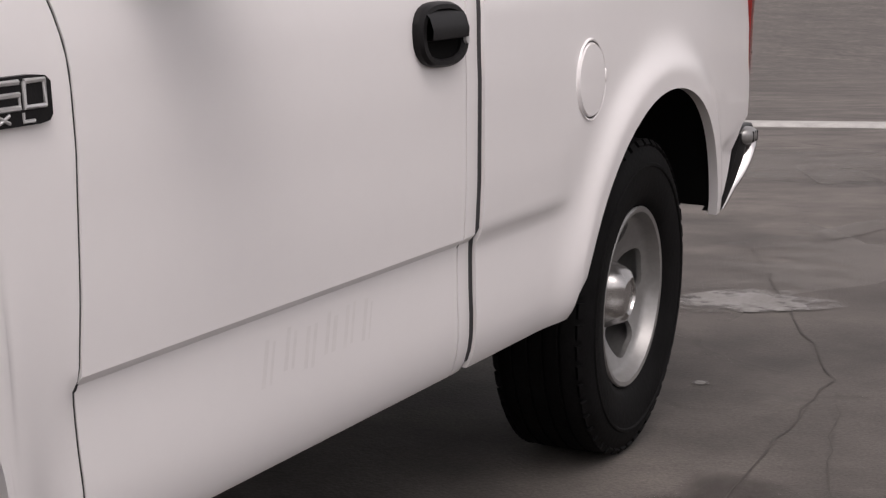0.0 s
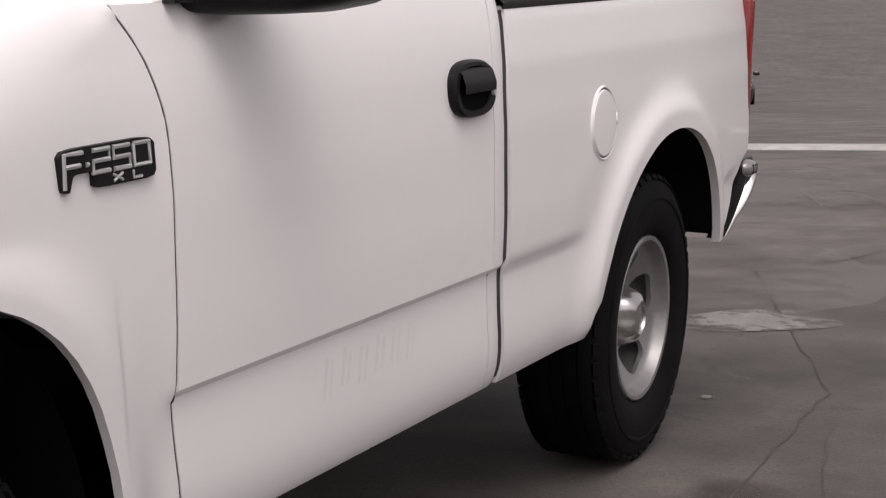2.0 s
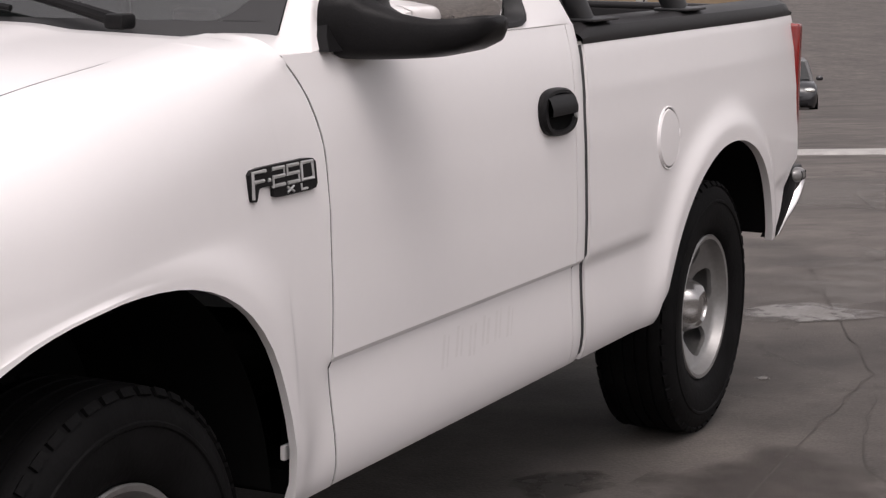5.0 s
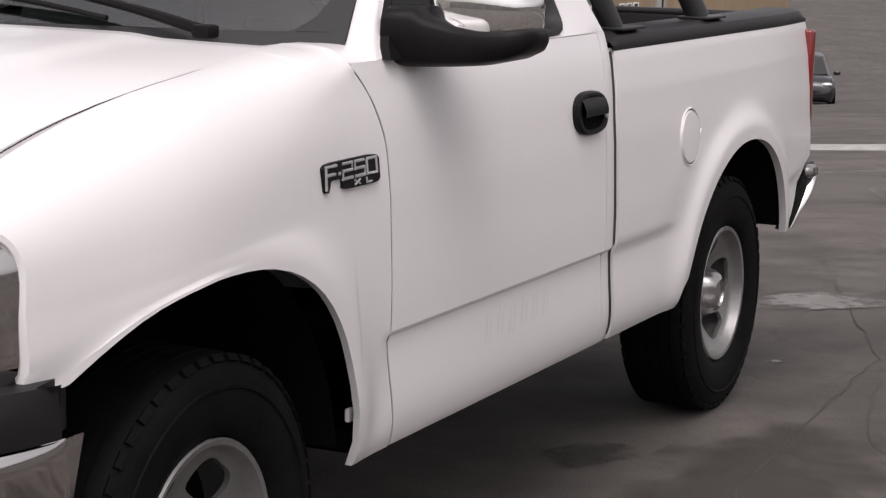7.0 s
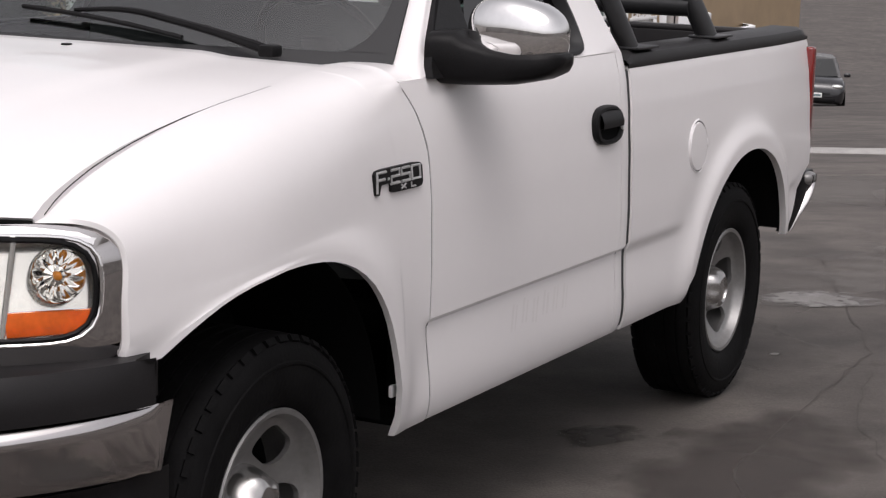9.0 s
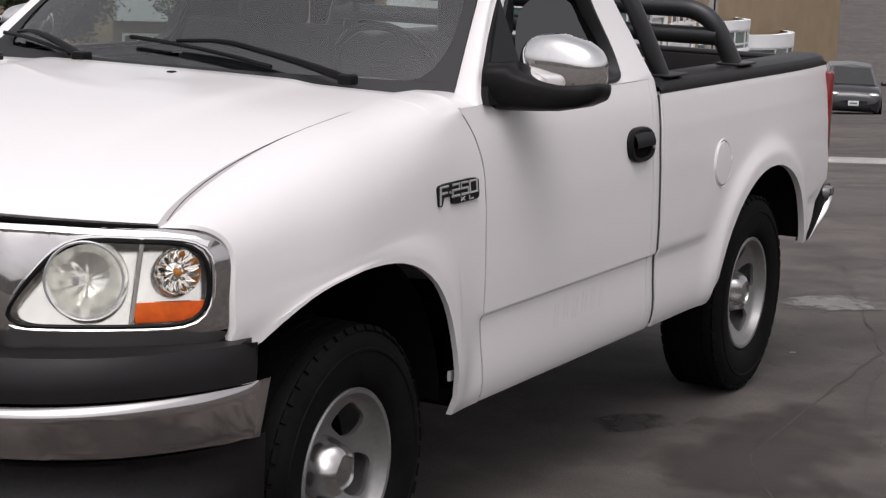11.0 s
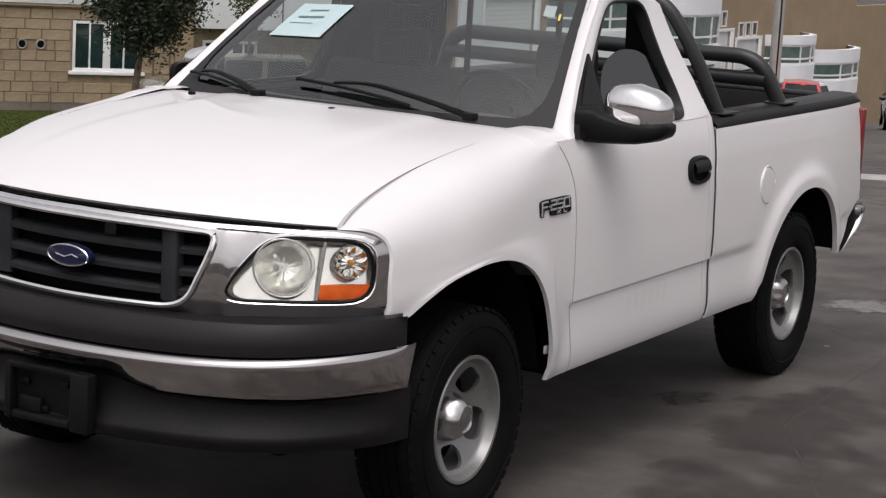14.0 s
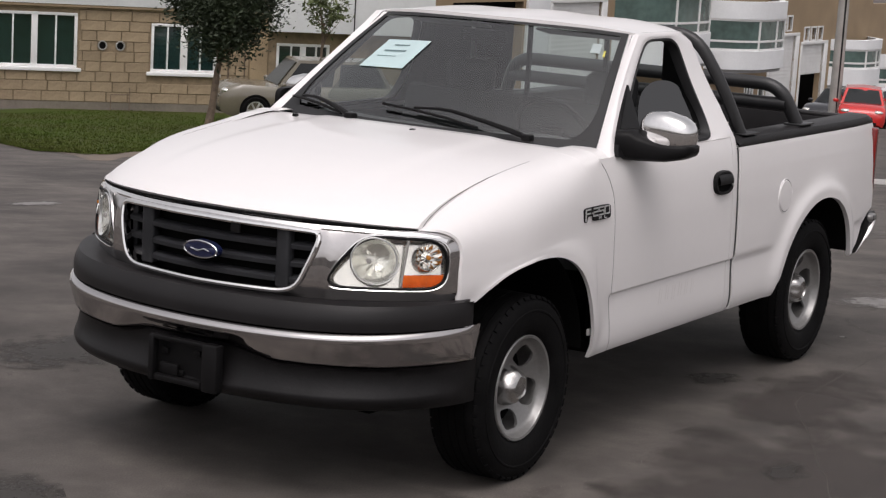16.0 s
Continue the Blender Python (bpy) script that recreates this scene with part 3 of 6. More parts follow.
def bumper_x(y):
    return -1.045 + 0.26 * y * y + 0.34 * abs(y) ** 7


def front_loop(pts, back=0.0):
    """A closed outline on the curved front, from (y, z) corners."""
    out = []
    for (a, b), (c, d) in zip(pts, pts[1:] + pts[:1]):
        m = max(1, int(math.hypot(c - a, d - b) / 0.02))
        out += [(a + (c - a) * k / m, b + (d - b) * k / m) for k in range(m)]
    out = round_loop(out, 3)
    return [(face_x(y) + lean(z) + back, y, z) for y, z in out]


GRILLE = [(-0.492, 1.062), (-0.30, 1.068), (0, 1.070), (0.30, 1.068), (0.492, 1.062), (0.475, 0.98), (0.425, 0.850), (0.37, 0.826), (0, 0.822), (-0.37, 0.826), (-0.425, 0.850), (-0.475, 0.98)]


def lamp_outline(s):
    return [(s * y, z) for y, z in ((0.522, 0.885), (0.57, 0.965), (0.625, 1.046), (0.66, 1.060), (0.85, 1.052), (0.874, 1.035), (0.884, 0.98), (0.884, 0.89), (0.865, 0.866), (0.76, 0.864), (0.56, 0.862), (0.525, 0.864))]


def surround():
    outer = [(-0.899, 1.052), (-0.871, 1.078), (-0.78, 1.085), (-0.60, 1.094), (0, 1.103), (0.60, 1.094), (0.78, 1.085), (0.871, 1.078), (0.899, 1.052), (0.909, 0.99), (0.909, 0.812), (0.52, 0.805), (0.44, 0.788), (0, 0.783), (-0.44, 0.788), (-0.52, 0.805), (-0.909, 0.812), (-0.909, 0.99)]
    flat = [[(0, y, z) for x, y, z in front_loop(q)] for q in (outer, GRILLE, lamp_outline(-1), lamp_outline(1))]
    bm = plate(flat)
    for _ in range(3):
        long = [e for e in bm.edges if e.calc_length() > 0.035 and not e.is_boundary]
        bmesh.ops.subdivide_edges(bm, edges=long, cuts=1)
        bmesh.ops.triangulate(bm, faces=bm.faces)
    for v in bm.verts:
        y, z = v.co.y, v.co.z
        v.co.x = face_x(y) + lean(z) + 0.012 * smooth01(1.075, 1.10, z) + 0.026 * smooth01(0.86, 0.79, z) + 0.012 * smooth01(0.87, 0.91, abs(y)) - 0.008 * math.exp(-((abs(y) - 0.53) / 0.03) ** 2) * smooth01(1.07, 1.03, z)
    geo = bmesh.ops.extrude_face_region(bm, geom=list(bm.faces))["geom"]
    bmesh.ops.translate(bm, verts=[g for g in geo if isinstance(g, bmesh.types.BMVert)], vec=(0.04, 0, 0))
    return bm


def rim_tube(outline, r, back=0.0):
    loop = front_loop(outline, back=back)
    return tube(loop + loop[:1], r, 8, caps=False)


part("grille_surround", surround(), DULLCHROME, truck, "chromed grille and lamp surround")
# Black rod stands in for the shade below the hood's front edge.
part("hood_front_shade_rod", tube([(face_x(y) + 0.046, y, hood_seam(-0.635)[1] + 0.019 * (1 - abs(y / 0.782) ** 2.4) - 0.012) for y in np.linspace(-0.785, 0.785, 41)], 0.0052, 8), DEEP, truck, "black rod painted in for the shaded gap under the hood edge")
band = []
for y in np.linspace(-0.875, 0.875, 73):
    zt = lerp_table(((0.0, 1.103), (0.60, 1.094), (0.78, 1.085), (0.85, 1.076), (0.875, 1.062)), abs(y))
    fx = face_x(y)
    band.append([(fx + lean(zt + dz) + dx, y, zt + dz) for dz, dx in ((0.002, 0.035), (0.0005, 0.016), (-0.004, 0.004), (-0.010, -0.003), (-0.018, -0.005), (-0.026, 0.001))])
part("surround_top", sheet(band), CHROME, truck, "bright chrome upper edge of the surround")
part("grille_ring", rim_tube(GRILLE, 0.011, -0.004), CHROME, truck, "bright chrome ring round the grille")


def grille_mesh():
    bm = None
    for z in (0.862, 0.925, 0.994):
        rows = []
        for j in range(-20, 21):
            y = 0.47 * j / 20
            x = face_x(y) + 0.060
            rows.append([(x - 0.016, y, z - 0.010), (x - 0.018, y, z + 0.006), (x - 0.008, y, z + 0.013), (x + 0.03, y, z + 0.017), (x + 0.03, y, z - 0.018)])
        b = sheet(rows, close=True)
        bm = merge(bm, b) if bm else b
    for y in (-0.335, 0.335):
        bm = box((0.050, 0.06, 0.23), (face_x(y) + 0.058, y, 0.945), 0.012, 3, bm)
    for y in (-0.455, 0.455):
        bm = box((0.03, 0.03, 0.20), (face_x(y) + 0.075, y, 0.95), 0.008, 2, bm)
    return bm


part("grille", grille_mesh(), GRILLEGREY, truck, "dark plastic grille with horizontal bars")
# Black sheet paints in the shade behind the grille bars.
part("grille_back", sheet([[(face_x(y) + 0.10, y, z) for y in np.linspace(-0.5, 0.5, 21)] for z in (0.80, 1.09)]), DEEP, truck)
part("grille_clip", box((0.01, 0.045, 0.035), (face_x(-.12) + 0.05, -0.125, 1.035), 0.003), PADBLACK, truck)


def oval(rx, rz, x, n=40):
    return [(x, rx * math.cos(2 * math.pi * k / n), 0.941 + rz * math.sin(2 * math.pi * k / n)) for k in range(n)]


emblem = part("emblem", sheet([oval(0.002, 0.001, -0.958), oval(0.075, 0.028, -0.957), oval(0.083, 0.033, -0.952), oval(0.086, 0.036, -0.925)], close=True), BLUE, truck, "blue oval badge with a pale rim")
part("emblem_rim", tube(oval(0.081, 0.0325, -0.955) + oval(0.081, 0.0325, -0.955)[:1], 0.0032, 6, caps=False), CHROME, emblem)
part("emblem_mark", tube([(-0.9595, -0.045, 0.939), (-0.9595, -0.02, 0.946), (-0.9595, 0.01, 0.936), (-0.9595, 0.045, 0.943)], 0.0022, 6), SILVER, emblem)


def headlamp(s):
    lamp = new("headlamp")
    lamp.parent = truck
    tagged(lamp, "clear headlamp with an amber side signal")
    out = lamp_outline(s)
    part("housing", plate([[(x + 0.30 * (z - 0.86), y, z) for x, y, z in front_loop(out, back=0.028)]]), LAMPWHITE, lamp)
    rows = [front_loop(out, back=b) for b in (0.005, 0.075)]
    part("reflector_wall", sheet(rows, close=True), LAMPWHITE, lamp)
    part("bezel", rim_tube(out, 0.0055, 0.0), BLACK, lamp)
    part("chrome_lip", rim_tube([(s * (0.71 + (abs(y) - 0.71) * 1.045), 0.96 + (z - 0.96) * 1.09) for y, z in out], 0.0045, -0.002), CHROME, lamp)
    lens = part("lens", plate([front_loop(out, back=0.004)]), LENS, lamp)
    lens.visible_shadow = False
    # main round bowl
    cy, cz = s * 0.672, 0.968
    x = face_x(cy)
    bowl = new("bowl")
    bowl.parent = lamp
    bowl.matrix_basis = pose(x + 0.028, cy, cz, 0, 0, s * -36)
    bm = lathe([(0.0, 0.034), (0.015, 0.034), (0.03, 0.030), (0.045, 0.025), (0.06, 0.018), (0.072, 0.012), (0.088, -0.004), (0.093, -0.008), (0.094, 0.0)], 60)
    for v in bm.verts:
        a, q = math.atan2(v.co.z, v.co.x), math.hypot(v.co.x, v.co.z)
        if 0.01 < q < 0.08:
            v.co.y += 0.0005 * math.cos(10 * a + 1.3 * math.sin(a)) * (1.6 if v.co.x * s > 0 else 0.4)
    bmesh.ops.rotate(bm, verts=bm.verts, cent=(0, 0, 0), matrix=Matrix.Rotation(radians(14), 3, "Y") @ Matrix.Rotation(radians(-90), 3, "Z"))
    part("bowl_glass", bm, LAMPHAZE, lamp, "hazed round lamp bowl").matrix_basis = bowl.matrix_basis
    bpy.data.objects.remove(bowl)
    ring = [(math.cos(2 * math.pi * k / 40) * 0.0, 0.088 * math.cos(2 * math.pi * k / 40), 0.088 * math.sin(2 * math.pi * k / 40)) for k in range(41)]
    part("bowl_ring", tube(ring, 0.0035, 6, caps=False), SILVER, lamp).matrix_basis = pose(x + 0.016, cy, cz, 0, 0, s * -36)
    bulbm = lathe([(0.0, -0.02), (0.012, -0.016), (0.014, 0.0), (0.012, 0.02), (0.0, 0.022)], 16)
    part("bulb", bulbm, LAMPWHITE, lamp).matrix_basis = pose(x + 0.02, cy - s * 0.012, cz, 0, 0, 90)
    # divider and corner signal
    d0, d1 = (s * 0.758, 0.868), (s * 0.774, 1.052)
    part("divider", tube([(face_x(d0[0]) + 0.012, *d0), (face_x(d1[0]) + 0.012, *d1)], 0.006, 8), LAMPHAZE, lamp)
    sy = s * 0.824
    m = pose(face_x(sy) + 0.03, sy, 0.986, 0, 0, s * -48)
    bm = lathe([(0.0, 0.03), (0.022, 0.024), (0.045, 0.005), (0.053, -0.012), (0.055, -0.004)], 36)
    for v in bm.verts:
        a = math.atan2(v.co.z, v.co.x)
        k = 1 + 0.22 * math.cos(9 * a) * (v.co.y > 0)
        v.co.y *= k
    bmesh.ops.rotate(bm, verts=bm.verts, cent=(0, 0, 0), matrix=Matrix.Rotation(radians(12), 3, "Y") @ Matrix.Rotation(radians(-90), 3, "Z"))
    part("signal_bowl", bm, SIGNALBOWL, lamp).matrix_basis = m
    part("signal_bulb", lathe([(0.0, -0.022), (0.007, -0.018), (0.009, -0.006), (0.006, 0.015), (0.0, 0.016)], 16), BULB, lamp, "amber bulb").matrix_basis = m @ pose(0.0, 0, 0, 0, 0, -90)
    rows = []
    for k in range(9):
        y = 0.766 + 0.108 * k / 8
        z0, z1 = 0.870 + 0.006 * (k / 8), 0.917 + 0.003 * (k / 8)
        rows.append([(face_x(y) + 0.010, s * y, z0), (face_x(y) + 0.006, s * y, (z0 + z1) / 2), (face_x(y) + 0.010, s * y, z1), (face_x(y) + 0.03, s * y, z1), (face_x(y) + 0.03, s * y, z0)])
    part("side_reflector", sheet(rows, close=True), AMBER, lamp, "amber reflector bar")


for side in (-1, 1):
    headlamp(side)


def swept(sections, reach=0.966, n=44, slant=0.0, turn=0.075):
    """A bumper member: for y across the front, a closed section of (forward, z) from a function of y."""
    rows = []
    end = [f for f, z in sections(reach)]
    edge, curl_most = max(end), min(0.07, max(end) - min(end))
    for j in range(-n, n + 1):
        u = j / n
        y = reach * math.sin(u * math.pi / 2 * 0.999)
        sec = sections(y)
        q = min(1.0, max(0.0, (abs(y) - reach + 0.045) / 0.045))
        curl = curl_most * (1 - math.sqrt(max(0.0, 1 - q * q)))
        rows.append([(bumper_x(y) + min(max(f, edge), f + curl), y, z) for f, z in sec])
    # side returns
    first, last = rows[0], rows[-1]
    low = min(p[2] for p in first)
    far = lambda p, d: d * (1 + slant * (p[2] - low))
    back0 = [[(p[0] + far(p, d), p[1] - 0.006 * (d / 0.3), p[2]) for p in first] for d in (turn, turn * 0.67, turn * 0.33)]
    back1 = [[(p[0] + far(p, d), p[1] + 0.006 * (d / 0.3), p[2]) for p in last] for d in (turn * 0.33, turn * 0.67, turn)]
    bm = sheet(back0 + rows + back1, close=True)
    bmesh.ops.holes_fill(bm, edges=[e for e in bm.edges if e.is_boundary])
    return bm


def chrome_section(y):
    e = abs(y) / 0.985
    t = 0.700 + 0.028 * e ** 3
    lo = 0.610 - 0.038 * smooth01(0.18, 0.42, abs(y)) + 0.022 * e ** 6
    h = t - lo
    return [(0.036, t), (0.016, t - 0.003), (0.003, t - 0.009), (-0.006, t - 0.016), (-0.011, t - 0.024), (-0.0115, t - 0.032), (-0.007, t - 0.045), (0.002, t - 0.55 * h), (0.016, t - 0.8 * h), (0.026, lo + 0.005), (0.036, lo), (0.07, lo - 0.002), (0.07, t)]


def pad_section(y):
    e = abs(y) / 0.985
    t = 0.700 + 0.028 * e ** 3
    top = 0.800 + 0.022 * e ** 3
    back = 1 - smooth01(0.93, 0.965, e)
    return [(0.014, t + 0.001), (0.012, t + 0.03), (0.018, t + 0.06), (0.035, top - 0.012), (0.045, top), (0.045 + 0.055 * back, top + 0.003 * back), (0.05 + 0.19 * back, top + 0.004 * back), (0.05 + 0.19 * back, t + 0.001)]


def valance_section(y):
    e = abs(y) / 0.985
    lo = 0.610 - 0.038 * smooth01(0.18, 0.42, abs(y)) + 0.022 * e ** 6
    bot = 0.415 - 0.025 * (1 - e ** 4)
    return [(0.034, lo - 0.004), (0.056, lo - 0.018), (0.060, lo - 0.04), (0.044, bot + 0.078), (0.030, bot + 0.062), (0.026, bot + 0.046), (0.034, bot + 0.028), (0.058, bot + 0.008), (0.09, bot), (0.16, bot + 0.01), (0.16, lo - 0.004)]


bumper = new("front_bumper")
bumper.parent = truck
tagged(bumper, "chrome bumper with black top pad and valance")
part("chrome_bar", swept(chrome_section, slant=60.0, turn=0.005), DULLCHROME, bumper, "worn chrome bumper face")
part("top_pad", swept(pad_section, turn=0.006), PADBLACK, bumper, "grey-black plastic top pad")
part("valance", swept(valance_section, 0.945, turn=0.02), VALANCE, bumper, "black plastic lower valance")


holder = part("plate_holder", box((0.012, 0.31, 0.16), (-1.010, -0.01, 0.500), 0.003, 2), BLACK, bumper, "empty black number plate holder")
for name, size, at, bev in (
        ("rail", (0.03, 0.33, 0.020), (-1.046, -0.015, 0.590), 0.005), ("rail", (0.03, 0.24, 0.026), (-1.040, 0.02, 0.428), 0.007),
        ("post", (0.05, 0.075, 0.19), (-1.040, -0.148, 0.505), 0.010), ("post", (0.04, 0.026, 0.18), (-1.044, 0.142, 0.505), 0.007),
        ("broken_tab", (0.02, 0.09, 0.05), (-1.030, 0.07, 0.465), 0.008), ("clip", (0.014, 0.032, 0.022), (-1.022, 0.10, 0.535), 0.005),
        ("clip", (0.014, 0.032, 0.022), (-1.022, 0.02, 0.455), 0.005), ("clip", (0.014, 0.032, 0.022), (-1.022, -0.06, 0.545), 0.005)):
    part(name, box(size, at, bev, 2), BLACK, holder)


# ---- the truck's hidden body, wells and underside ----
def wheel_well(cx, cz, rx, rz, front, power, s):
    low, gap = (0.47, 0.03) if cx < 1 else (0.545, 0.012)
    if cx < 1:
        power = 2.0
    rows = []
    for k in range(49):
        a = math.pi * (k / 48)
        p = 2.0 / power if math.cos(a) > 0 else 1.0
        x = cx + ((rx if math.cos(a) > 0 else front) + gap) * math.copysign(abs(math.cos(a)) ** p, math.cos(a))
        z = cz + (rz + gap) * math.sin(a) ** p if 0 < k < 48 else cz
        rows.append([(max(-0.41, x), s * y, max(low, z)) for y in (0.915 if x < -0.2 else 0.93 if cx < 1 else half_width(x, max(low, z)) - 0.018, 0.80, 0.55)])
    bm = sheet(rows)
    cap = [r[-1] for r in rows]
    c = bm.verts.new((cx, s * 0.55, 0.45))
    vs = [bm.verts.new(p) for p in cap]
    for a, b in zip(vs, vs[1:]):
        bm.faces.new((c, a, b))
    return bm


for cx, cz, rx, rz, front, power in ARCHES:
    for side in (-1, 1):
        part("wheel_liner", wheel_well(cx, cz, rx, rz, front, power, side), DEEP, truck, "black wheel well liner")
under = box((1.36, 1.84, 0.05), (1.27, 0, 0.46))
box((1.10, 1.00, 0.42), (0.0, 0, 0.62), bm=under)
box((2.2, 0.9, 0.12), (2.9, 0, 0.50), bm=under)
box((0.07, 1.2, 0.10), (WHEELBASE, 0, 0.386), bm=under)
box((0.07, 1.2, 0.10), (0.0, 0, 0.37), bm=under)
for s in (-1, 1):
    box((3.9, 0.09, 0.20), (1.65, s * 0.47, 0.42), bm=under)
    box((0.9, 0.07, 0.05), (WHEELBASE, s * 0.55, 0.33), bm=under)
box((1.05, 0.40, 0.20), (2.05, -0.50, 0.46), 0.06, 3, bm=under)
box((0.85, 0.34, 0.22), (0.75, 0.0, 0.42), 0.05, 3, bm=under)
box((0.9, 0.22, 0.16), (2.0, 0.62, 0.42), 0.06, 3, bm=under)
box((0.25, 1.30, 0.12), (-0.55, 0, 0.40), 0.03, 2, bm=under)
box((0.32, 0.32, 0.32), (WHEELBASE, 0, 0.386), 0.10, 3, bm=under)
part("underbody", under, DEEP, truck, "dark underbody and axles")
for side in (-1, 1):
    # black plates behind the door and bed gaps, in place of their shade
    part("gap_backing", box((0.10, 0.02, 0.86), (1.955, side * 0.895, 0.87)), DEEP, truck)
    part("gap_backing", box((0.06, 0.015, 0.80), (0.655, side * 0.90, 0.88)), DEEP, truck)
    # Dark strips put the shade of the panel gaps into colour.
    rows = [[(seam_rear(z) + 0.006 + d, side * (half_width(1.96, z) - 0.007), z) for d in (-0.004, 0.034)] for z in np.linspace(0.45, 1.235, 40)]
    part("bed_gap_shade", sheet(rows), TRIM, truck, "dark strip painted in for the shaded gap between cab and bed")
    rows = [[(seam_front(z) + d, side * (half_width(seam_front(z), z) - 0.0025), z) for d in (-0.003, 0.010)] for z in np.linspace(0.445, 1.285, 44)]
    part("door_gap_shade", sheet(rows), TRIM, truck, "dark strip painted in for the shaded door gap")
    rows = [[(seam_rear(z) - 0.0595 + d, side * (half_width(1.9, z) - 0.004), z) for d in (0.0, 0.008)] for z in np.linspace(0.445, 1.285, 44)]
    part("door_gap_shade", sheet(rows), TRIM, truck, "dark strip painted in for the shaded door gap")
    rows = []
    for v in np.linspace(0.0, 0.99, 40):
        ys, zs = hood_seam(-0.635 + 1.19 * v)
        rows.append((-0.591 + 1.131 * v, side * (ys + 0.001), zs - 0.001))
    part("hood_gap_shade", tube(rows, 0.0016, 6), TRIM, truck, "thin dark line painted in for the shaded hood gap")
    part("inner_sill", box((1.3, 0.03, 0.80), (1.31, side * 0.875, 0.86)), DEEP, truck)
# firewall and hood underside
part("engine_bay", box((0.9, 1.40, 0.22), (0.05, 0, 0.93)), DEEP, truck)

def cab_rear(z):
    """How far back the cab's rear corner stands at a height."""
    return lerp_table(((1.288, 1.962), (1.44, 1.925), (1.74, 1.79), (1.80, 1.69)), z)


# ---- cab interior ----
part("cab_floor", box((1.4, 1.6, 0.04), (1.25, 0, 0.62)), DEEP, truck)
back = sheet([[(1.93 + 0.0 * y, y, z) for y in (-0.84, -0.66)] for z in (0.6, 1.36)])
for y0, y1, z0, z1 in ((-0.90, 0.90, 0.60, 1.36), (-0.54, 0.54, 1.74, 1.785)):
    sheet([[(1.94 - 0.05 * (z - 1.3), y, z) for y in (y0, y1)] for z in (z0, z1)], back)
for s in (-1, 1):
    sheet([[(x, s * y, z) for x, y in ((1.94 - 0.05 * (z - 1.3), 0.55), (cab_rear(z) - 0.01, cabin_w(z) - 0.03))] for z in (1.36, 1.5, 1.65, 1.75)], back)
part("cab_back", back, PAINT, truck)
for side in (-1, 1):
    part("door_card", sheet([[(x, side * (min(0.875, cabin_w(max(z, 1.288)) - 0.045)), z) for x in (0.70, 1.3, 1.9)] for z in (0.6, 1.0, 1.27)]), CLOTH, truck)
    o2, i2 = spaced(OUTER, COUNTS), round_loop(spaced(WINDOW, COUNTS), 3)
    part("pillar_trim", sheet([[(x, side * (cabin_w(z) - 0.037), z) for x, z in q] for q in (o2, i2)], close=True), CLOTH, truck)
for side in (-1, 1):
    part("rear_pillar_trim", sheet([[(x, side * y, z) for x, y in ((1.90 - 0.05 * (z - 1.3), 0.55), (cab_rear(z) - 0.035, cabin_w(z) - 0.045))] for z in (1.36, 1.5, 1.65, 1.75)]), CLOTH, truck)
for side in (-1, 1):
    rows = []
    for z in np.linspace(1.288, 1.785, 12):
        xr = cab_rear(z)
        rows.append([(xr - 0.004, side * (cabin_w(z) - 0.002), z), (xr + 0.022, side * (cabin_w(z) - 0.05), z), (max(xr + 0.012, 1.945 - 0.05 * (z - 1.3)), side * (cabin_w(z) - 0.19), z)])
    part("cab_rear_corner", sheet(rows), PAINT, truck)
rg = part("rear_window", sheet([[(1.925 - 0.05 * (z - 1.3), y, z) for y in np.linspace(-0.56, 0.56, 9)] for z in (1.35, 1.75)]), RGLASS, truck, "clear rear cab window")
rg.visible_shadow = False
for y in (-0.22, 0.22):
    part("rear_window_bar", box((0.02, 0.025, 0.40), (1.92, y, 1.55), 0.004, 1), TRIM, rg)


def dashboard():
    rows = []
    for j in range(-16, 17):
        u = j / 16
        x0 = 0.62 + 0.16 * u * u
        rows.append([(x0, 0.80 * u, 1.285), (x0 + 0.18, 0.80 * u, 1.305), (x0 + 0.32, 0.80 * u, 1.29 + 0.02 * math.exp(-((u + 0.5) / 0.2) ** 2)), (x0 + 0.36, 0.80 * u, 1.24), (x0 + 0.30, 0.80 * u, 1.0), (x0 + 0.30, 0.80 * u, 0.7)])
    return sheet(rows)


part("dashboard", dashboard(), DASH, truck, "grey plastic dashboard")
wheel_ring = []
for k in range(33):
    a = 2 * math.pi * k / 32
    wheel_ring.append((0.0, 0.19 * math.cos(a), 0.19 * math.sin(a)))
sw = part("steering_wheel", tube(wheel_ring, 0.014, 8, caps=False), BLACK, truck, "black steering wheel")
sw.matrix_basis = pose(1.06, -0.42, 1.30, 0, -28, 0)
hubm = box((0.03, 0.12, 0.10), (0, 0, 0), 0.02)
for a in (0, 180, 270):
    box((0.012, 0.17, 0.03), (0, 0.10 * math.cos(radians(a)), 0.10 * math.sin(radians(a))), 0.004, 1, hubm, Matrix.Rotation(radians(a), 4, "X"))
part("steering_hub", hubm, BLACK, sw)


def seat_back():
    rows = []
    for j in range(-14, 15):
        u = j / 14
        y = 0.74 * u
        gap = 0.03 * math.exp(-((abs(u) - 0.02) / 0.06) ** 2)
        rows.append([(1.50 + gap, y, 0.95), (1.53 + gap, y, 1.15), (1.58 + gap, y, 1.34), (1.61 + gap, y, 1.40 - gap), (1.66, y, 1.41 - gap), (1.70, y, 1.36), (1.68, y, 0.95)])
    return sheet(rows, close=True)


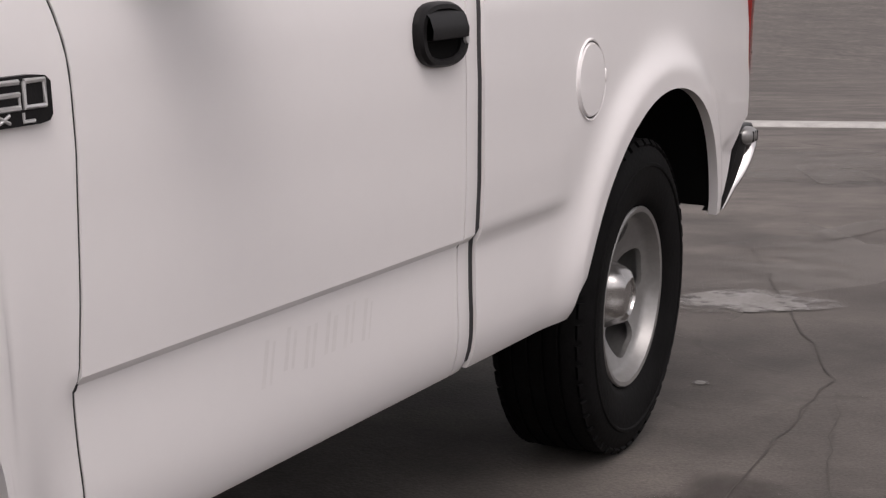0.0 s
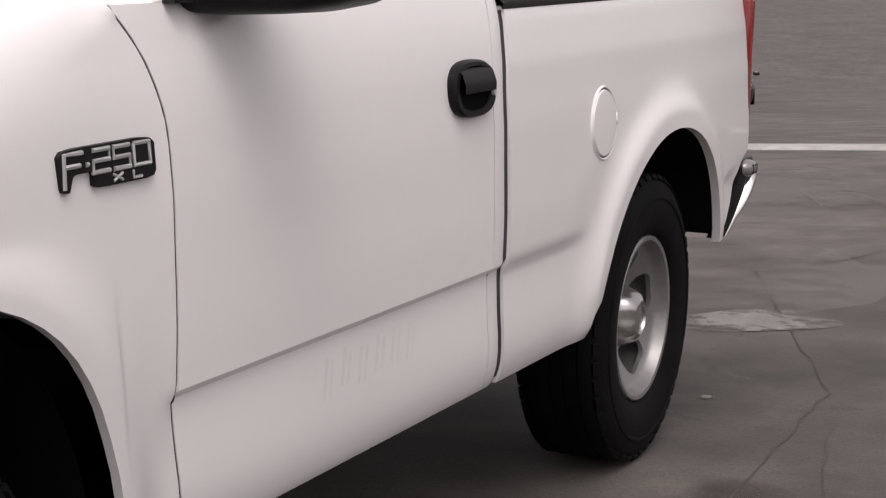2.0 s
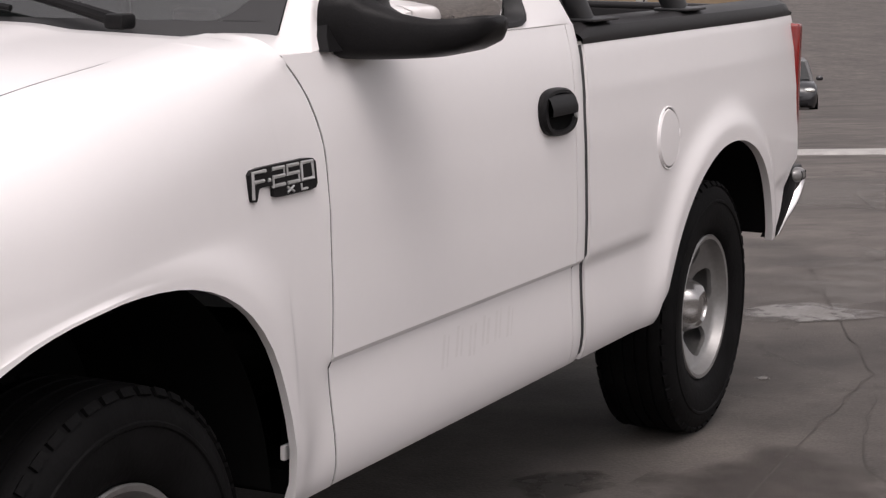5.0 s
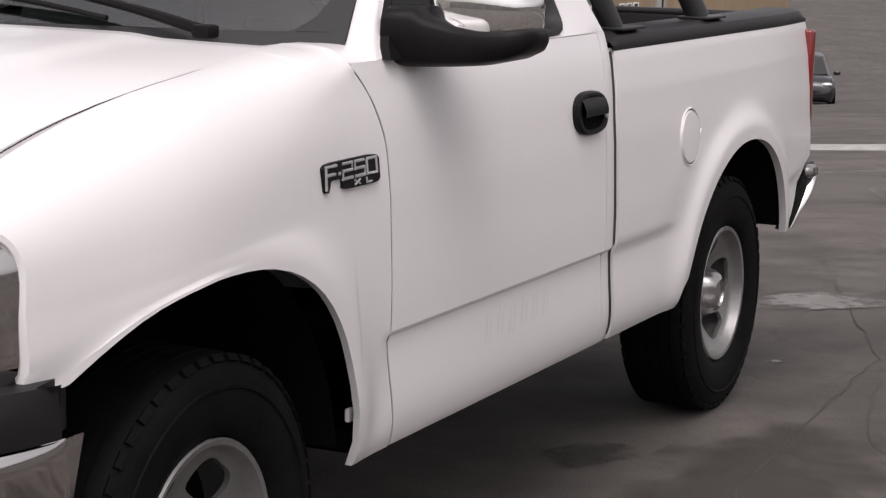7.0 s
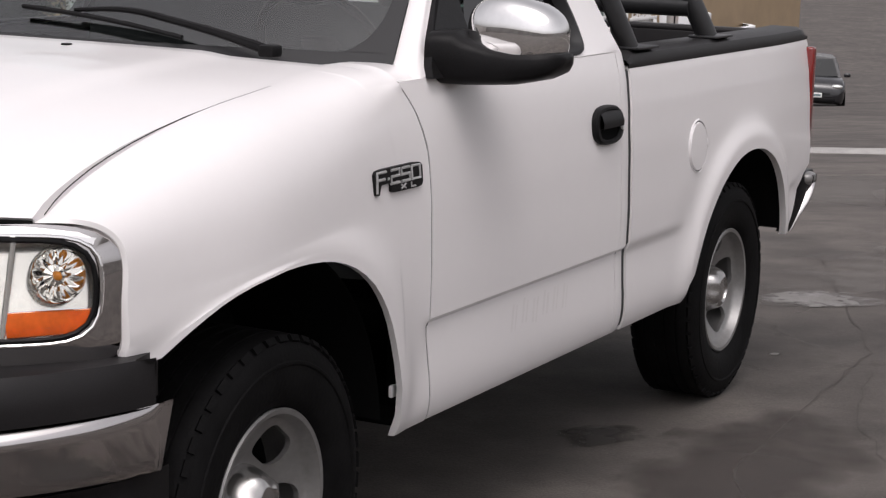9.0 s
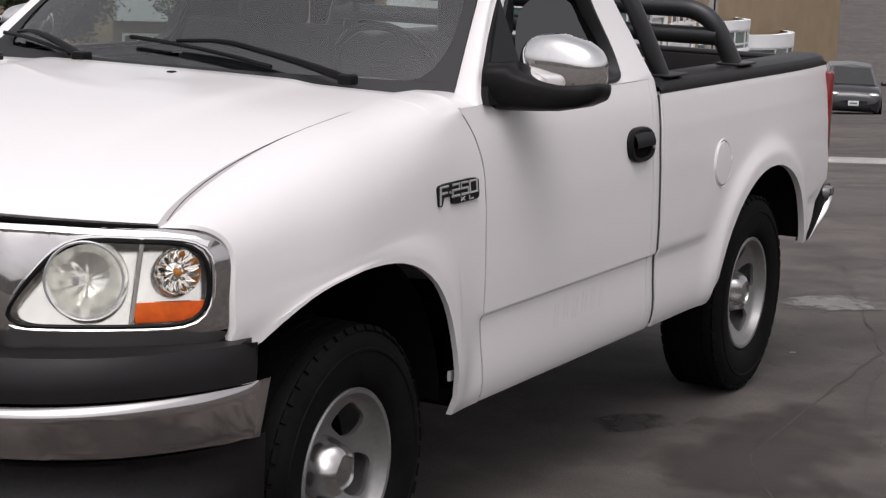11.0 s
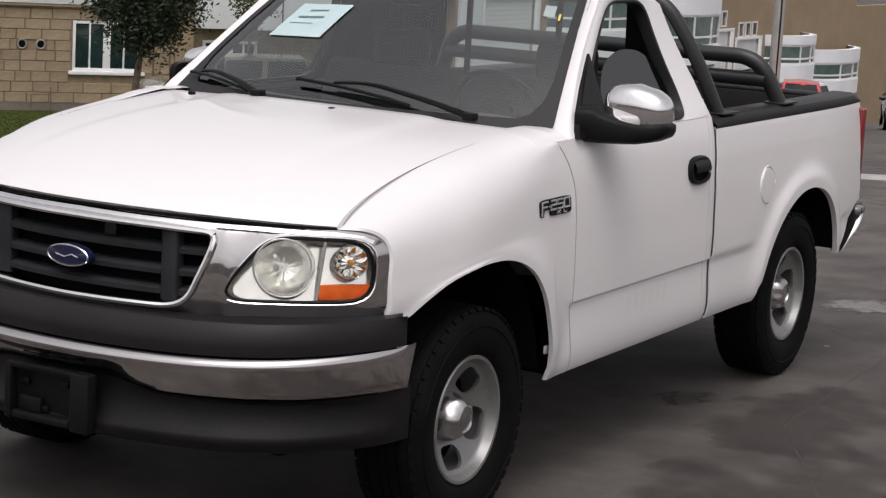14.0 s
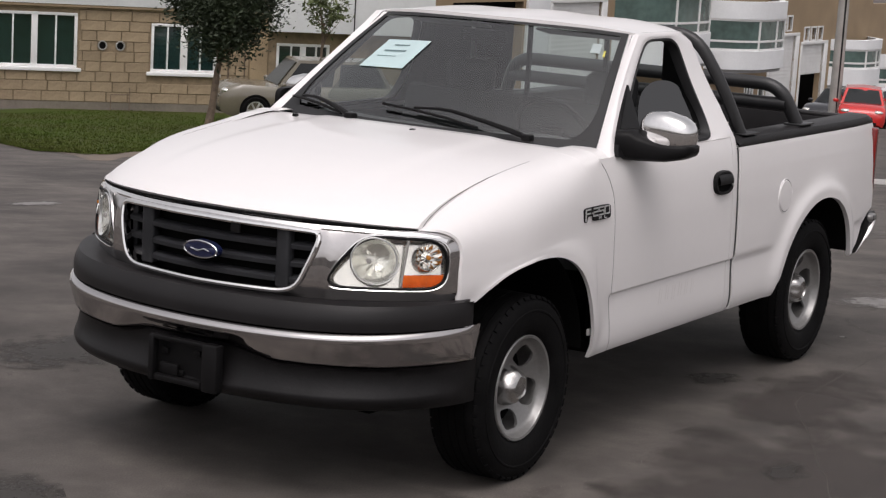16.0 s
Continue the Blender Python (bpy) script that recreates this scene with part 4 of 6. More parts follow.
seat = part("bench_seat", seat_back(), CLOTH, truck, "dark cloth bench seat")
part("seat_cushion", box((0.52, 1.46, 0.18), (1.33, 0, 0.93), 0.06, 4), CLOTH, seat)
for y in (-0.40, 0.40):
    part("headrest", box((0.10, 0.27, 0.17), (1.655, y, 1.475), 0.045, 4), CLOTH, seat)
part("rear_view_mirror", box((0.03, 0.24, 0.06), (1.10, 0.0, 1.72), 0.012, 3), BLACK, truck)
for y in (-0.36, 0.36):
    part("sun_visor", box((0.14, 0.40, 0.012), (1.36, y, 1.752), 0.005, 2, turn=Matrix.Rotation(radians(10), 4, "Y")), HEADLINER, truck)
part("headliner", sheet([[(x, y, 1.762 + 0.035 * (1 - (y / 0.7) ** 2)) for y in np.linspace(-0.66, 0.66, 13)] for x in (1.30, 1.5, 1.86)]), HEADLINER, truck)
# half-lowered driver's window and far window
for side in (-1, 1):
    pts = [(1.02, 1.31), (1.10, 1.44), (1.20, 1.53), (1.36, 1.575), (1.56, 1.565), (1.66, 1.50), (1.70, 1.40), (1.69, 1.31)]
    pts = round_loop(spaced(pts, [6] * 8), 8)
    gb = bmesh.new()
    gb.faces.new([gb.verts.new((x, side * (cabin_w(z) - 0.03), z)) for x, z in pts])
    g = part("side_window", gb, SGLASS, truck, "partly lowered side window")
    g.visible_shadow = False

# ---- wipers, washers, stickers ----
for blade_uv, arm_uv in ((((0.235, 0.150), (0.05, 0.138), (-0.18, 0.108), (-0.40, 0.060)), ((0.02, 0.150), (-0.18, 0.148), (-0.507, 0.068), (-0.687, 0.0))),
                         (((0.955, 0.095), (0.80, 0.092), (0.62, 0.068), (0.46, 0.036)), ((0.87, 0.112), (0.75, 0.108), (0.57, 0.075), (0.359, 0.010)))):
    off = Vector((-0.014, 0, 0.020))
    blade = bend([screen_point(u, v) + off for u, v in blade_uv], 0.12)
    wiper = part("wiper", tube(blade, 0.007, 6), BLACK, truck, "black wiper blade")
    arm = bend([screen_point(u, v) + off * (1.0 if k == 0 else 1.7) for k, (u, v) in enumerate(arm_uv)], 0.12)
    part("wiper_arm", tube(arm, [0.006 + 0.007 * k / (len(arm) - 1) for k in range(len(arm))], 8), BLACK, wiper)
    part("wiper_foot", box((0.05, 0.045, 0.03), arm[-1], 0.008), BLACK, wiper)
for y in (-0.10, 0.55):
    part("washer_nozzle", box((0.024, 0.022, 0.014), (0.36 + 0.06 * y * y, y, hood_seam(0.36)[1] + 0.030 - 0.01 * y * y), 0.004), BLACK, truck)
part("cowl_panel", sheet([[(0.44 + 0.10 * u * u + d, u * 0.80, 1.300 - 0.012 * d / 0.05) for d in (0.0, 0.05, 0.14)] for u in np.linspace(-1, 1, 25)]), BLACK, truck, "black cowl vent panel")


def screen_quad(c, name, mat, parent, lift, label=""):
    rows = [[screen_point(a[0] + (b[0] - a[0]) * k / 6, a[1] + (b[1] - a[1]) * k / 6) + Vector((-0.5, 0, 0.7)) * lift for k in range(7)] for a, b in ((c[0], c[1]), (((c[0][0] + c[3][0]) / 2, (c[0][1] + c[3][1]) / 2), ((c[1][0] + c[2][0]) / 2, (c[1][1] + c[2][1]) / 2)), (c[3], c[2]))]
    return part(name, sheet(rows), mat, parent, label)


notice = screen_quad([(0.66, 0.703), (0.30, 0.721), (0.335, 0.458), (0.687, 0.44)], "paper_notice", PAPER, truck, 0.006, "pale cyan paper notice on the glass")
screen_quad([(0.60, 0.600), (0.42, 0.612), (0.422, 0.598), (0.602, 0.586)], "printed_line", INK, notice, 0.009)
screen_quad([(0.56, 0.655), (0.43, 0.664), (0.431, 0.655), (0.561, 0.646)], "printed_line", INK, notice, 0.009)
screen_quad([(0.62, 0.545), (0.46, 0.554), (0.461, 0.549), (0.621, 0.540)], "printed_line", INK, notice, 0.009)
screen_quad([(-0.80, 0.86), (-0.86, 0.86), (-0.865, 0.77), (-0.805, 0.77)], "permit_sticker", material("grey_sticker", (0.35, 0.40, 0.40), 0.6), truck, 0.006)
screen_quad([(-0.885, 0.80), (-0.897, 0.80), (-0.899, 0.745), (-0.887, 0.745)], "yellow_tab", material("yellow_paper", (0.6, 0.55, 0.12), 0.7), truck, 0.006)


# ---- mirrors ----
def shell(c, size, lo, hi, grow=1.0, n=28, m=16, sharp=2.6):
    """Part of a rounded box between two heights (-1 to 1)."""
    rows = []
    for i in range(m + 1):
        z = lo + (hi - lo) * i / m
        r = max(0.0, 1 - abs(z) ** sharp) ** (1 / sharp)
        ring = []
        for k in range(n):
            a = 2 * math.pi * k / n
            ca, sa = math.cos(a), math.sin(a)
            q = (abs(ca) ** sharp + abs(sa) ** sharp) ** (-1 / sharp)
            ring.append((c[0] + size[0] * grow * r * q * ca, c[1] + size[1] * grow * r * q * sa, c[2] + size[2] * grow * z))
        rows.append(ring)
    bm = sheet(rows, close=True)
    bmesh.ops.remove_doubles(bm, verts=bm.verts, dist=1e-4)
    return bm


for side in (-1, 1):
    mir = new("door_mirror")
    mir.parent = truck
    tagged(mir, "door mirror with chrome cap and black base")
    fold = 0.0 if side < 0 else 0.13
    c = (0.87 + fold, side * (1.092 - fold), 1.394 if side < 0 else 1.385)
    small = 1.0 if side < 0 else 0.72
    cap = shell(c, (0.085 * small, 0.127 * small, 0.097 * small), -0.58, 1.0, 1.012, sharp=2.65)
    for v in cap.verts:
        k = (abs(v.co.y) - abs(c[1])) / (0.127 * small)
        if v.co.z > c[2]:
            v.co.z = c[2] + (v.co.z - c[2]) * (1 - 0.20 * max(0.0, k) - 0.04 * k)
    part("cap", cap, CHROME, mir, "chrome mirror cap")
    part("mirror_glass", box((0.004, 0.17 * small, 0.10 * small), (c[0] + 0.080 * small, c[1], c[2]), 0.001), CHROME, mir)
    cradle = []
    for y, xm, rx, zlo, zhi in ((0.905, 0.825, 0.100, 1.272, 1.400), (0.935, 0.830, 0.100, 1.268, 1.402), (0.965, 0.842, 0.098, 1.267, 1.402), (0.985, 0.850, 0.098, 1.267, 1.385), (1.01, 0.857, 0.098, 1.268, 1.378), (1.05, 0.864, 0.097, 1.270, 1.366), (1.11, 0.868, 0.096, 1.275, 1.358), (1.17, 0.870, 0.090, 1.288, 1.358), (1.205, 0.870, 0.074, 1.304, 1.358), (1.222, 0.870, 0.046, 1.322, 1.356), (1.228, 0.870, 0.02, 1.334, 1.348)):
        f2 = fold * smooth01(0.93, 1.05, y)
        cradle.append([(xm + f2 + rx * math.copysign(abs(math.cos(q)) ** 0.5, math.cos(q)), side * (y - f2), (zlo + zhi) / 2 + (zhi - zlo) / 2 * math.copysign(abs(math.sin(q)) ** 0.5, math.sin(q))) for q in (2 * math.pi * j / 24 for j in range(24))])
    b = sheet(cradle, close=True)
    bmesh.ops.holes_fill(b, edges=[e for e in b.edges if e.is_boundary])
    part("housing", b, BLACK, mir)
    sail = []
    for off in (0.0, 0.022):
        sail.append([(x, side * (cabin_w(z) + 0.002 + off * (1 - 0.5 * (z > 1.45))), z) for x, z in ((0.690, 1.287), (0.705, 1.315), (0.765, 1.372), (0.88, 1.462), (1.02, 1.570), (1.00, 1.47), (0.975, 1.36), (0.965, 1.287))])
    b = sheet(sail, close=True)
    bmesh.ops.holes_fill(b, edges=[e for e in b.edges if e.is_boundary])
    part("sail", b, BLACK, mir)


# ---- handles, fuel door, badge, dust ----
def on_side(x, z, s, out):
    return (x, s * (half_width(x, z) + out), z)


def side_patch(cx, cz, rx, rz, s, rings, power=2.0, n=36, skew=0.0):
    """A rounded patch on the body side: rings of (scale, outwards)."""
    rows = []
    for grow, out in rings:
        ring = []
        for k in range(n):
            a = 2 * math.pi * k / n
            ca, sa = math.cos(a), math.sin(a)
            q = (abs(ca) ** power + abs(sa) ** power) ** (-1 / power)
            x, z = cx + rx * grow * q * ca + skew * rz * grow * q * sa, cz + rz * grow * q * sa
            ring.append(on_side(x, z, s, out))
        rows.append(ring)
    return sheet(rows, close=True)


for side in (-1, 1):
    hz = 1.088
    h = part("door_handle", side_patch(1.762, hz, 0.105, 0.057, side, ((1.0, 0.0), (1.0, 0.012), (0.93, 0.018), (0.80, 0.018), (0.74, 0.012)), 2.7), BLACK, truck, "black pull-up door handle")
    part("handle_cup", side_patch(1.762, hz, 0.105, 0.057, side, ((0.80, 0.0175), (0.72, 0.007), (0.3, 0.0025), (0.02, 0.0025)), 3.2), DEEP, h)
    rows = [[on_side(1.762 + 0.078 * u, hz + dz, side, o) for u in np.linspace(-1, 1, 9)] for dz, o in ((0.042, 0.015), (0.032, 0.023), (0.010, 0.029), (-0.006, 0.027), (-0.010, 0.010))]
    part("handle_pull", sheet(rows), BLACK, h)
    part("lock", side_patch(1.848, hz - 0.012, 0.009, 0.009, side, ((1.0, 0.016), (0.8, 0.021), (0.05, 0.021))), SILVER, h)
fd = part("fuel_door", side_patch(2.548, 0.952, 0.085, 0.083, -1, ((0.96, 0.001), (0.93, 0.005), (0.6, 0.006), (0.02, 0.006)), 2.0), PAINT, truck, "round white fuel filler door")
part("fuel_door_gap", side_patch(2.548, 0.952, 0.085, 0.083, -1, ((1.0, 0.0012), (0.965, 0.0012))), TRIM, fd)
part("fuel_door_rim", side_patch(2.548, 0.952, 0.085, 0.083, -1, ((1.07, 0.0), (1.04, 0.004), (1.005, 0.003), (1.0, 0.0))), PAINT, fd)
part("finger_notch", side_patch(2.632, 0.957, 0.012, 0.016, -1, ((1.0, 0.002), (0.7, 0.007), (0.05, 0.008))), PAINT, fd)


def badge(s):
    def on_side(x, z, s, out):
        """On the fender's shoulder, which swells past the plain body side."""
        t = max(0.0, (z - 1.0) / 0.312)
        swell = 0.792 + (half_width(x, 1.0) - 0.792) * max(0.0, 1 - t ** 3.2) ** (1 / 3.2)
        w = half_width(x, z)
        return (x, s * (w + (1 - smooth01(0.20, 0.60, x)) * max(0.0, swell - w) + out + 0.0015), z)
    x0, x1, zt, zb = 0.345, 0.592, 1.100, 1.040
    pts = [(x0, zt), (x1, zt), (x1, zb), (x0 + 0.085, zb), (x0 + 0.085, zb + 0.024), (x0 + 0.035, zb + 0.024), (x0 + 0.025, zb), (x0 + 0.006, zb + 0.002)]
    pts = round_loop([p for a, b in zip(pts, pts[1:] + pts[:1]) for p in ((a[0] + (b[0] - a[0]) * k / 6, a[1] + (b[1] - a[1]) * k / 6) for k in range(6))], 1)
    bm = plate([[on_side(x, z, s, 0.006) for x, z in pts]])
    sheet([[on_side(x, z, s, 0.006) for x, z in pts], [on_side(x, z, s, -0.002) for x, z in pts]], bm, close=True)
    b = part("side_badge", bm, BLACK, truck, "black plastic badge with silver numerals")
    def stroke(points, w=0.0038):
        part("numeral", tube([on_side(x, z, s, 0.0065) for x, z in points], w, 6), SILVER, b)
    zt2, zm, zl = 1.093, 1.078, 1.062
    stroke([(0.356, 1.046), (0.356, zt2), (0.402, zt2)])
    stroke([(0.358, zm - 0.002), (0.395, zm - 0.002)])
    stroke([(0.411, zm - 0.003), (0.417, zm - 0.003)])
    for k, form in enumerate(("2", "5", "0")):
        a, c = 0.428 + 0.053 * k, 0.470 + 0.053 * k
        if form == "2":
            stroke([(a, zt2), (c, zt2), (c, zm), (a, zm), (a, zl), (c, zl)])
        elif form == "5":
            stroke([(c, zt2), (a, zt2), (a, zm), (c, zm), (c, zl), (a, zl)])
        else:
            stroke([(a, zt2), (c, zt2), (c, zl), (a, zl), (a, zt2)])
    stroke([(0.478, 1.055), (0.502, 1.045)], 0.0024)
    stroke([(0.478, 1.045), (0.502, 1.055)], 0.0024)
    stroke([(0.530, 1.056), (0.530, 1.045), (0.552, 1.045)], 0.0024)


badge(-1)
# faint ghost of removed lettering on the lower door
rnd = random.Random(4)
for k in range(6):
    x0 = 1.135 + 0.068 * k
    ghost = None
    for u0, u1 in ((0, 0.26), (0.5, 0.62 + rnd.uniform(0, 0.2))):
        v0, v1 = rnd.uniform(0, 0.2), rnd.uniform(0.8, 1.0)
        g = sheet([[on_side(x0 + 0.05 * u + 0.02 * v, 0.578 + 0.085 * v, -1, 0.0006) for u in (u0, u1)] for v in (v0, (v0 + v1) / 2, v1)])
        ghost = merge(ghost, g)
    part("lettering_ghost", ghost, DUST, truck, "faint grey ghost of removed lettering")
part("fender_bracket", box((0.026, 0.012, 0.030), (0.509, -0.960, 0.547), 0.004), PAINT, truck)

# ---- the load bed ----
bed = box((1.90, 1.08, 0.03), (2.96, 0, 0.78))
box((0.48, 1.74, 0.03), (2.25, 0, 0.778), bm=bed)
box((0.33, 1.74, 0.03), (3.745, 0, 0.778), bm=bed)
box((0.03, 1.72, 0.46), (2.03, 0, 1.01), bm=bed)
for s in (-1, 1):
    box((1.90, 0.03, 0.33), (2.96, s * 0.86, 1.075), bm=bed)
    box((0.90, 0.22, 0.20), (WHEELBASE, s * 0.70, 0.88), 0.04, 3, bm=bed)
part("bed_liner", bed, PADBLACK, truck, "black bed liner")


tg = part("tailgate", box((0.045, 1.66, 0.52), (3.93, 0, 0.98), 0.015, 3), PAINT, truck, "white tailgate")
part("tailgate_liner", box((0.022, 1.66, 0.47), (3.893, 0, 1.01), 0.006), PADBLACK, tg, "black tailgate liner")
part("tailgate_cap", box((0.075, 1.66, 0.03), (3.925, 0, 1.252), 0.012, 3), PADBLACK, tg, "black tailgate cap")


def rail_cap(s):
    rows = []
    for k in range(41):
        x = 1.985 + 1.955 * k / 40
        w = half_width(min(x, 3.94), 1.243)
        e = 1 - 0.7 * smooth01(0.97, 1.0, k / 40) - 0.5 * smooth01(0.02, 0.0, k / 40)
        z = 1.243
        prof = [(w + 0.003, z - 0.006), (w + 0.005, z + 0.012 * e), (w - 0.006, z + 0.034 * e), (w - 0.03, z + 0.045 * e), (w - 0.12, z + 0.046 * e), (w - 0.15, z + 0.036 * e), (w - 0.155, z - 0.02)]
        rows.append([(x, s * y, zz) for y, zz in prof])
    bm = sheet(rows)
    bmesh.ops.holes_fill(bm, edges=[e for e in bm.edges if e.is_boundary])
    return bm


for side in (-1, 1):
    part("rail_cap", rail_cap(side), PADBLACK, truck, "black plastic bed rail cap")
    tl = box((0.05, 0.16, 0.44), (3.933, side * 0.874, 0.99), 0.012, 3)
    part("tail_lamp", tl, REDLENS, truck, "red tail lamp")


def rear_bumper():
    rows = []
    for j in range(-20, 21):
        u = j / 20
        y = 0.90 * math.sin(u * math.pi / 2)
        x = 4.10 - 0.05 * u * u - 0.17 * abs(u) ** 7
        rows.append([(x - 0.05, y * 0.985, 0.70), (x, y, 0.70), (x + 0.012, y, 0.69), (x + 0.012, y, 0.56), (x - 0.0, y, 0.53), (x - 0.05, y * 0.985, 0.53)])
    return sheet(rows, close=True)


rb = part("rear_bumper", rear_bumper(), CHROME, truck, "chrome rear step bumper")
for side in (-1, 1):
    pad = box((0.17, 0.05, 0.022), (3.94, side * 0.926, 0.712), 0.008, 3)
    step = part("step_pad", pad, PADBLACK, rb)
    part("pad_end", shell((3.945, side * 0.946, 0.694), (0.052, 0.036, 0.026), -1, 1, sharp=2.6), RIM, step, "ribbed end of the step pad")
    for k in range(3):
        part("pad_rib", box((0.007, 0.008, 0.030), (3.925 + 0.020 * k, side * 0.9775, 0.694), 0.002, 1), BLACK, step)
    ends, seal = [], []
    for k in range(13):
        v = k / 12
        x0, z = 3.885 - 0.150 * v ** 1.5, 0.700 - 0.200 * v
        swell = 0.6 + 0.4 * math.sin(math.pi * min(1.0, v + 0.25))
        ends.append([(x0 + d, side * (0.944 + o * swell - 0.030 * v * v), z) for d, o in ((0.074, 0.004), (0.078, 0.024), (0.086, 0.034), (0.094, 0.036), (0.108, 0.018), (0.114, -0.020))])
        seal.append([(x0 + d, side * (0.940 + o - 0.020 * v * v), z + 0.004) for d, o in ((-0.006, -0.02), (0.0, 0.012), (0.040, 0.022), (0.080, 0.014))])
    part("bumper_end", sheet(ends), DULLCHROME, rb, "curved worn chrome bumper end")
    part("bumper_seal", sheet(seal), BLACK, rb, "black rubber bumper seal")

# ---- tubular sports bar in the bed ----
bar = new("sports_bar")
bar.parent = truck
tagged(bar, "black tubular sports bar in the bed")
part("main_hoop", tube(bend([(2.09, -0.905, 1.29), (2.02, -0.815, 1.53), (1.975, -0.67, 1.765), (1.975, 0.67, 1.765), (2.02, 0.815, 1.53), (2.09, 0.905, 1.29)], 0.12), 0.030, 14), TUBE, bar)
part("rear_hoop", tube(bend([(2.86, -0.885, 1.29), (2.80, -0.80, 1.492), (2.80, 0.80, 1.492), (2.86, 0.885, 1.29)], 0.14), 0.036, 14), TUBE, bar)
part("cross_tube", tube([(2.815, -0.835, 1.392), (2.815, 0.835, 1.392)], 0.034, 14), TUBE, bar)
for s in (-1, 1):
    part("foot_plate", box((0.18, 0.10, 0.008), (2.14, s * 0.90, 1.293), 0.003), TUBE, bar)
    part("foot_plate", box((0.18, 0.10, 0.008), (2.89, s * 0.885, 1.293), 0.003), TUBE, bar)


# ---- materials of the street ----
STONE = material("tan_split_stone", (0.37, 0.285, 0.185), 0.9, second=(0.235, 0.176, 0.112), scale=2.6, fine=16, bump=0.6, bscale=30)
STONE2 = material("tan_block", (0.40, 0.30, 0.185), 0.9, second=(0.29, 0.215, 0.135), scale=1.1, fine=26, bump=0.4, bscale=30)
MORTAR = material("stone_mortar", (0.250, 0.190, 0.122), 0.95, var=0.25, scale=4, fine=50)
PLASTER = material("tan_plaster", (0.34, 0.25, 0.155), 0.9, second=(0.28, 0.205, 0.13), scale=0.8, fine=18, bump=0.15)
WHITEWALL = material("white_painted_render", (0.80, 0.81, 0.82), 0.75, var=0.05, scale=0.9, fine=12, bump=0.05)
WHITEFRAME = material("white_window_frame", (0.80, 0.80, 0.79), 0.45, var=0.04, scale=3)
GREENGLASS = material("dark_green_glazing", (0.012, 0.030, 0.028), 0.08, var=0.3, scale=0.8, fine=4, spec=0.9, coat=0.6)
TEALGLASS = material("teal_glazing", (0.085, 0.135, 0.122), 0.10, var=0.3, scale=0.7, fine=3, spec=0.8, coat=0.5)
SHUTTER = material("white_roller_shutter", (0.72, 0.72, 0.71), 0.5, var=0.06, scale=1.5, fine=30)
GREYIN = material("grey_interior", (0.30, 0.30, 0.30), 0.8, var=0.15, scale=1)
CONCRETE = material("grey_concrete", (0.33, 0.32, 0.30), 0.85, var=0.18, scale=2, fine=30, bump=0.2)
GRASS = material("mown_grass", (0.042, 0.066, 0.010), 0.95, second=(0.050, 0.052, 0.015), scale=0.30, fine=3, bump=0.2, spec=0.08)
PLINTH = material("stained_cement", (0.22, 0.19, 0.155), 0.9, second=(0.15, 0.13, 0.105), scale=1.2, fine=14, bump=0.2)
BLADE = material("grass_blades", (0.046, 0.074, 0.011), 0.9, second=(0.054, 0.058, 0.016), scale=0.30, fine=3, spec=0.08)
SOIL = material("bare_soil", (0.19, 0.150, 0.118), 0.95, second=(0.11, 0.088, 0.07), scale=1.2, fine=9, bump=0.3)
BARK = material("grey_brown_bark", (0.15, 0.11, 0.08), 0.95, var=0.3, scale=10, fine=60, bump=0.5)
LEAFDARK = material("dark_leaves", (0.024, 0.036, 0.015), 0.7, var=0.5, scale=2, fine=20)
LEAFLIGHT = material("light_leaves", (0.075, 0.095, 0.030), 0.7, var=0.5, scale=3, fine=20)
FARWALL = material("far_grey_wall", (0.42, 0.40, 0.38), 0.85, var=0.2, scale=0.15, fine=2)


class Facade:
    """A vertical plane: s metres along it from its foot, out metres towards the yard."""
    def __init__(self, x, y, degrees, lift=0.0, unit=1.0, level=0.0):
        a = radians(degrees)
        self.o, self.d, self.n = Vector((x, y, 0)), Vector((math.cos(a), math.sin(a), 0)), Vector((math.sin(a), -math.cos(a), 0))
        self.turn, self.lift, self.unit, self.level = degrees, lift, unit, level

    def at(self, s, z, out=0.0):
        p = self.o + self.d * s * self.unit + self.n * out
        return Vector((p.x, p.y, (z + self.lift - self.level) * self.unit + self.level))

    def slab(self, s0, s1, z0, z1, out0, out1, bevel=0.0, bm=None):
        c = self.at((s0 + s1) / 2, (z0 + z1) / 2, (out0 + out1) / 2)
        return box((abs(s1 - s0) * self.unit, abs(out1 - out0), abs(z1 - z0) * self.unit), c, bevel, 2, bm, Matrix.Rotation(radians(self.turn), 4, "Z"))


def wall_with_openings(f, s0, s1, z0, z1, thick, holes, bm=None):
    """A wall as solid pieces round rectangular openings that go right through it."""
    xs = sorted({s0, s1, *[h[0] for h in holes], *[h[1] for h in holes]})
    for a, b in zip(xs, xs[1:]):
        zs = [(z0, z1)]
        for h in holes:
            if h[0] <= a + 1e-6 and h[1] >= b - 1e-6:
                zs = [q for lo, hi in zs for q in ((lo, min(hi, h[2])), (max(lo, h[3]), hi)) if q[1] - q[0] > 1e-4]
        for lo, hi in zs:
            bm = f.slab(a, b, lo, hi, -thick, 0.0, bm=bm)
    return bm


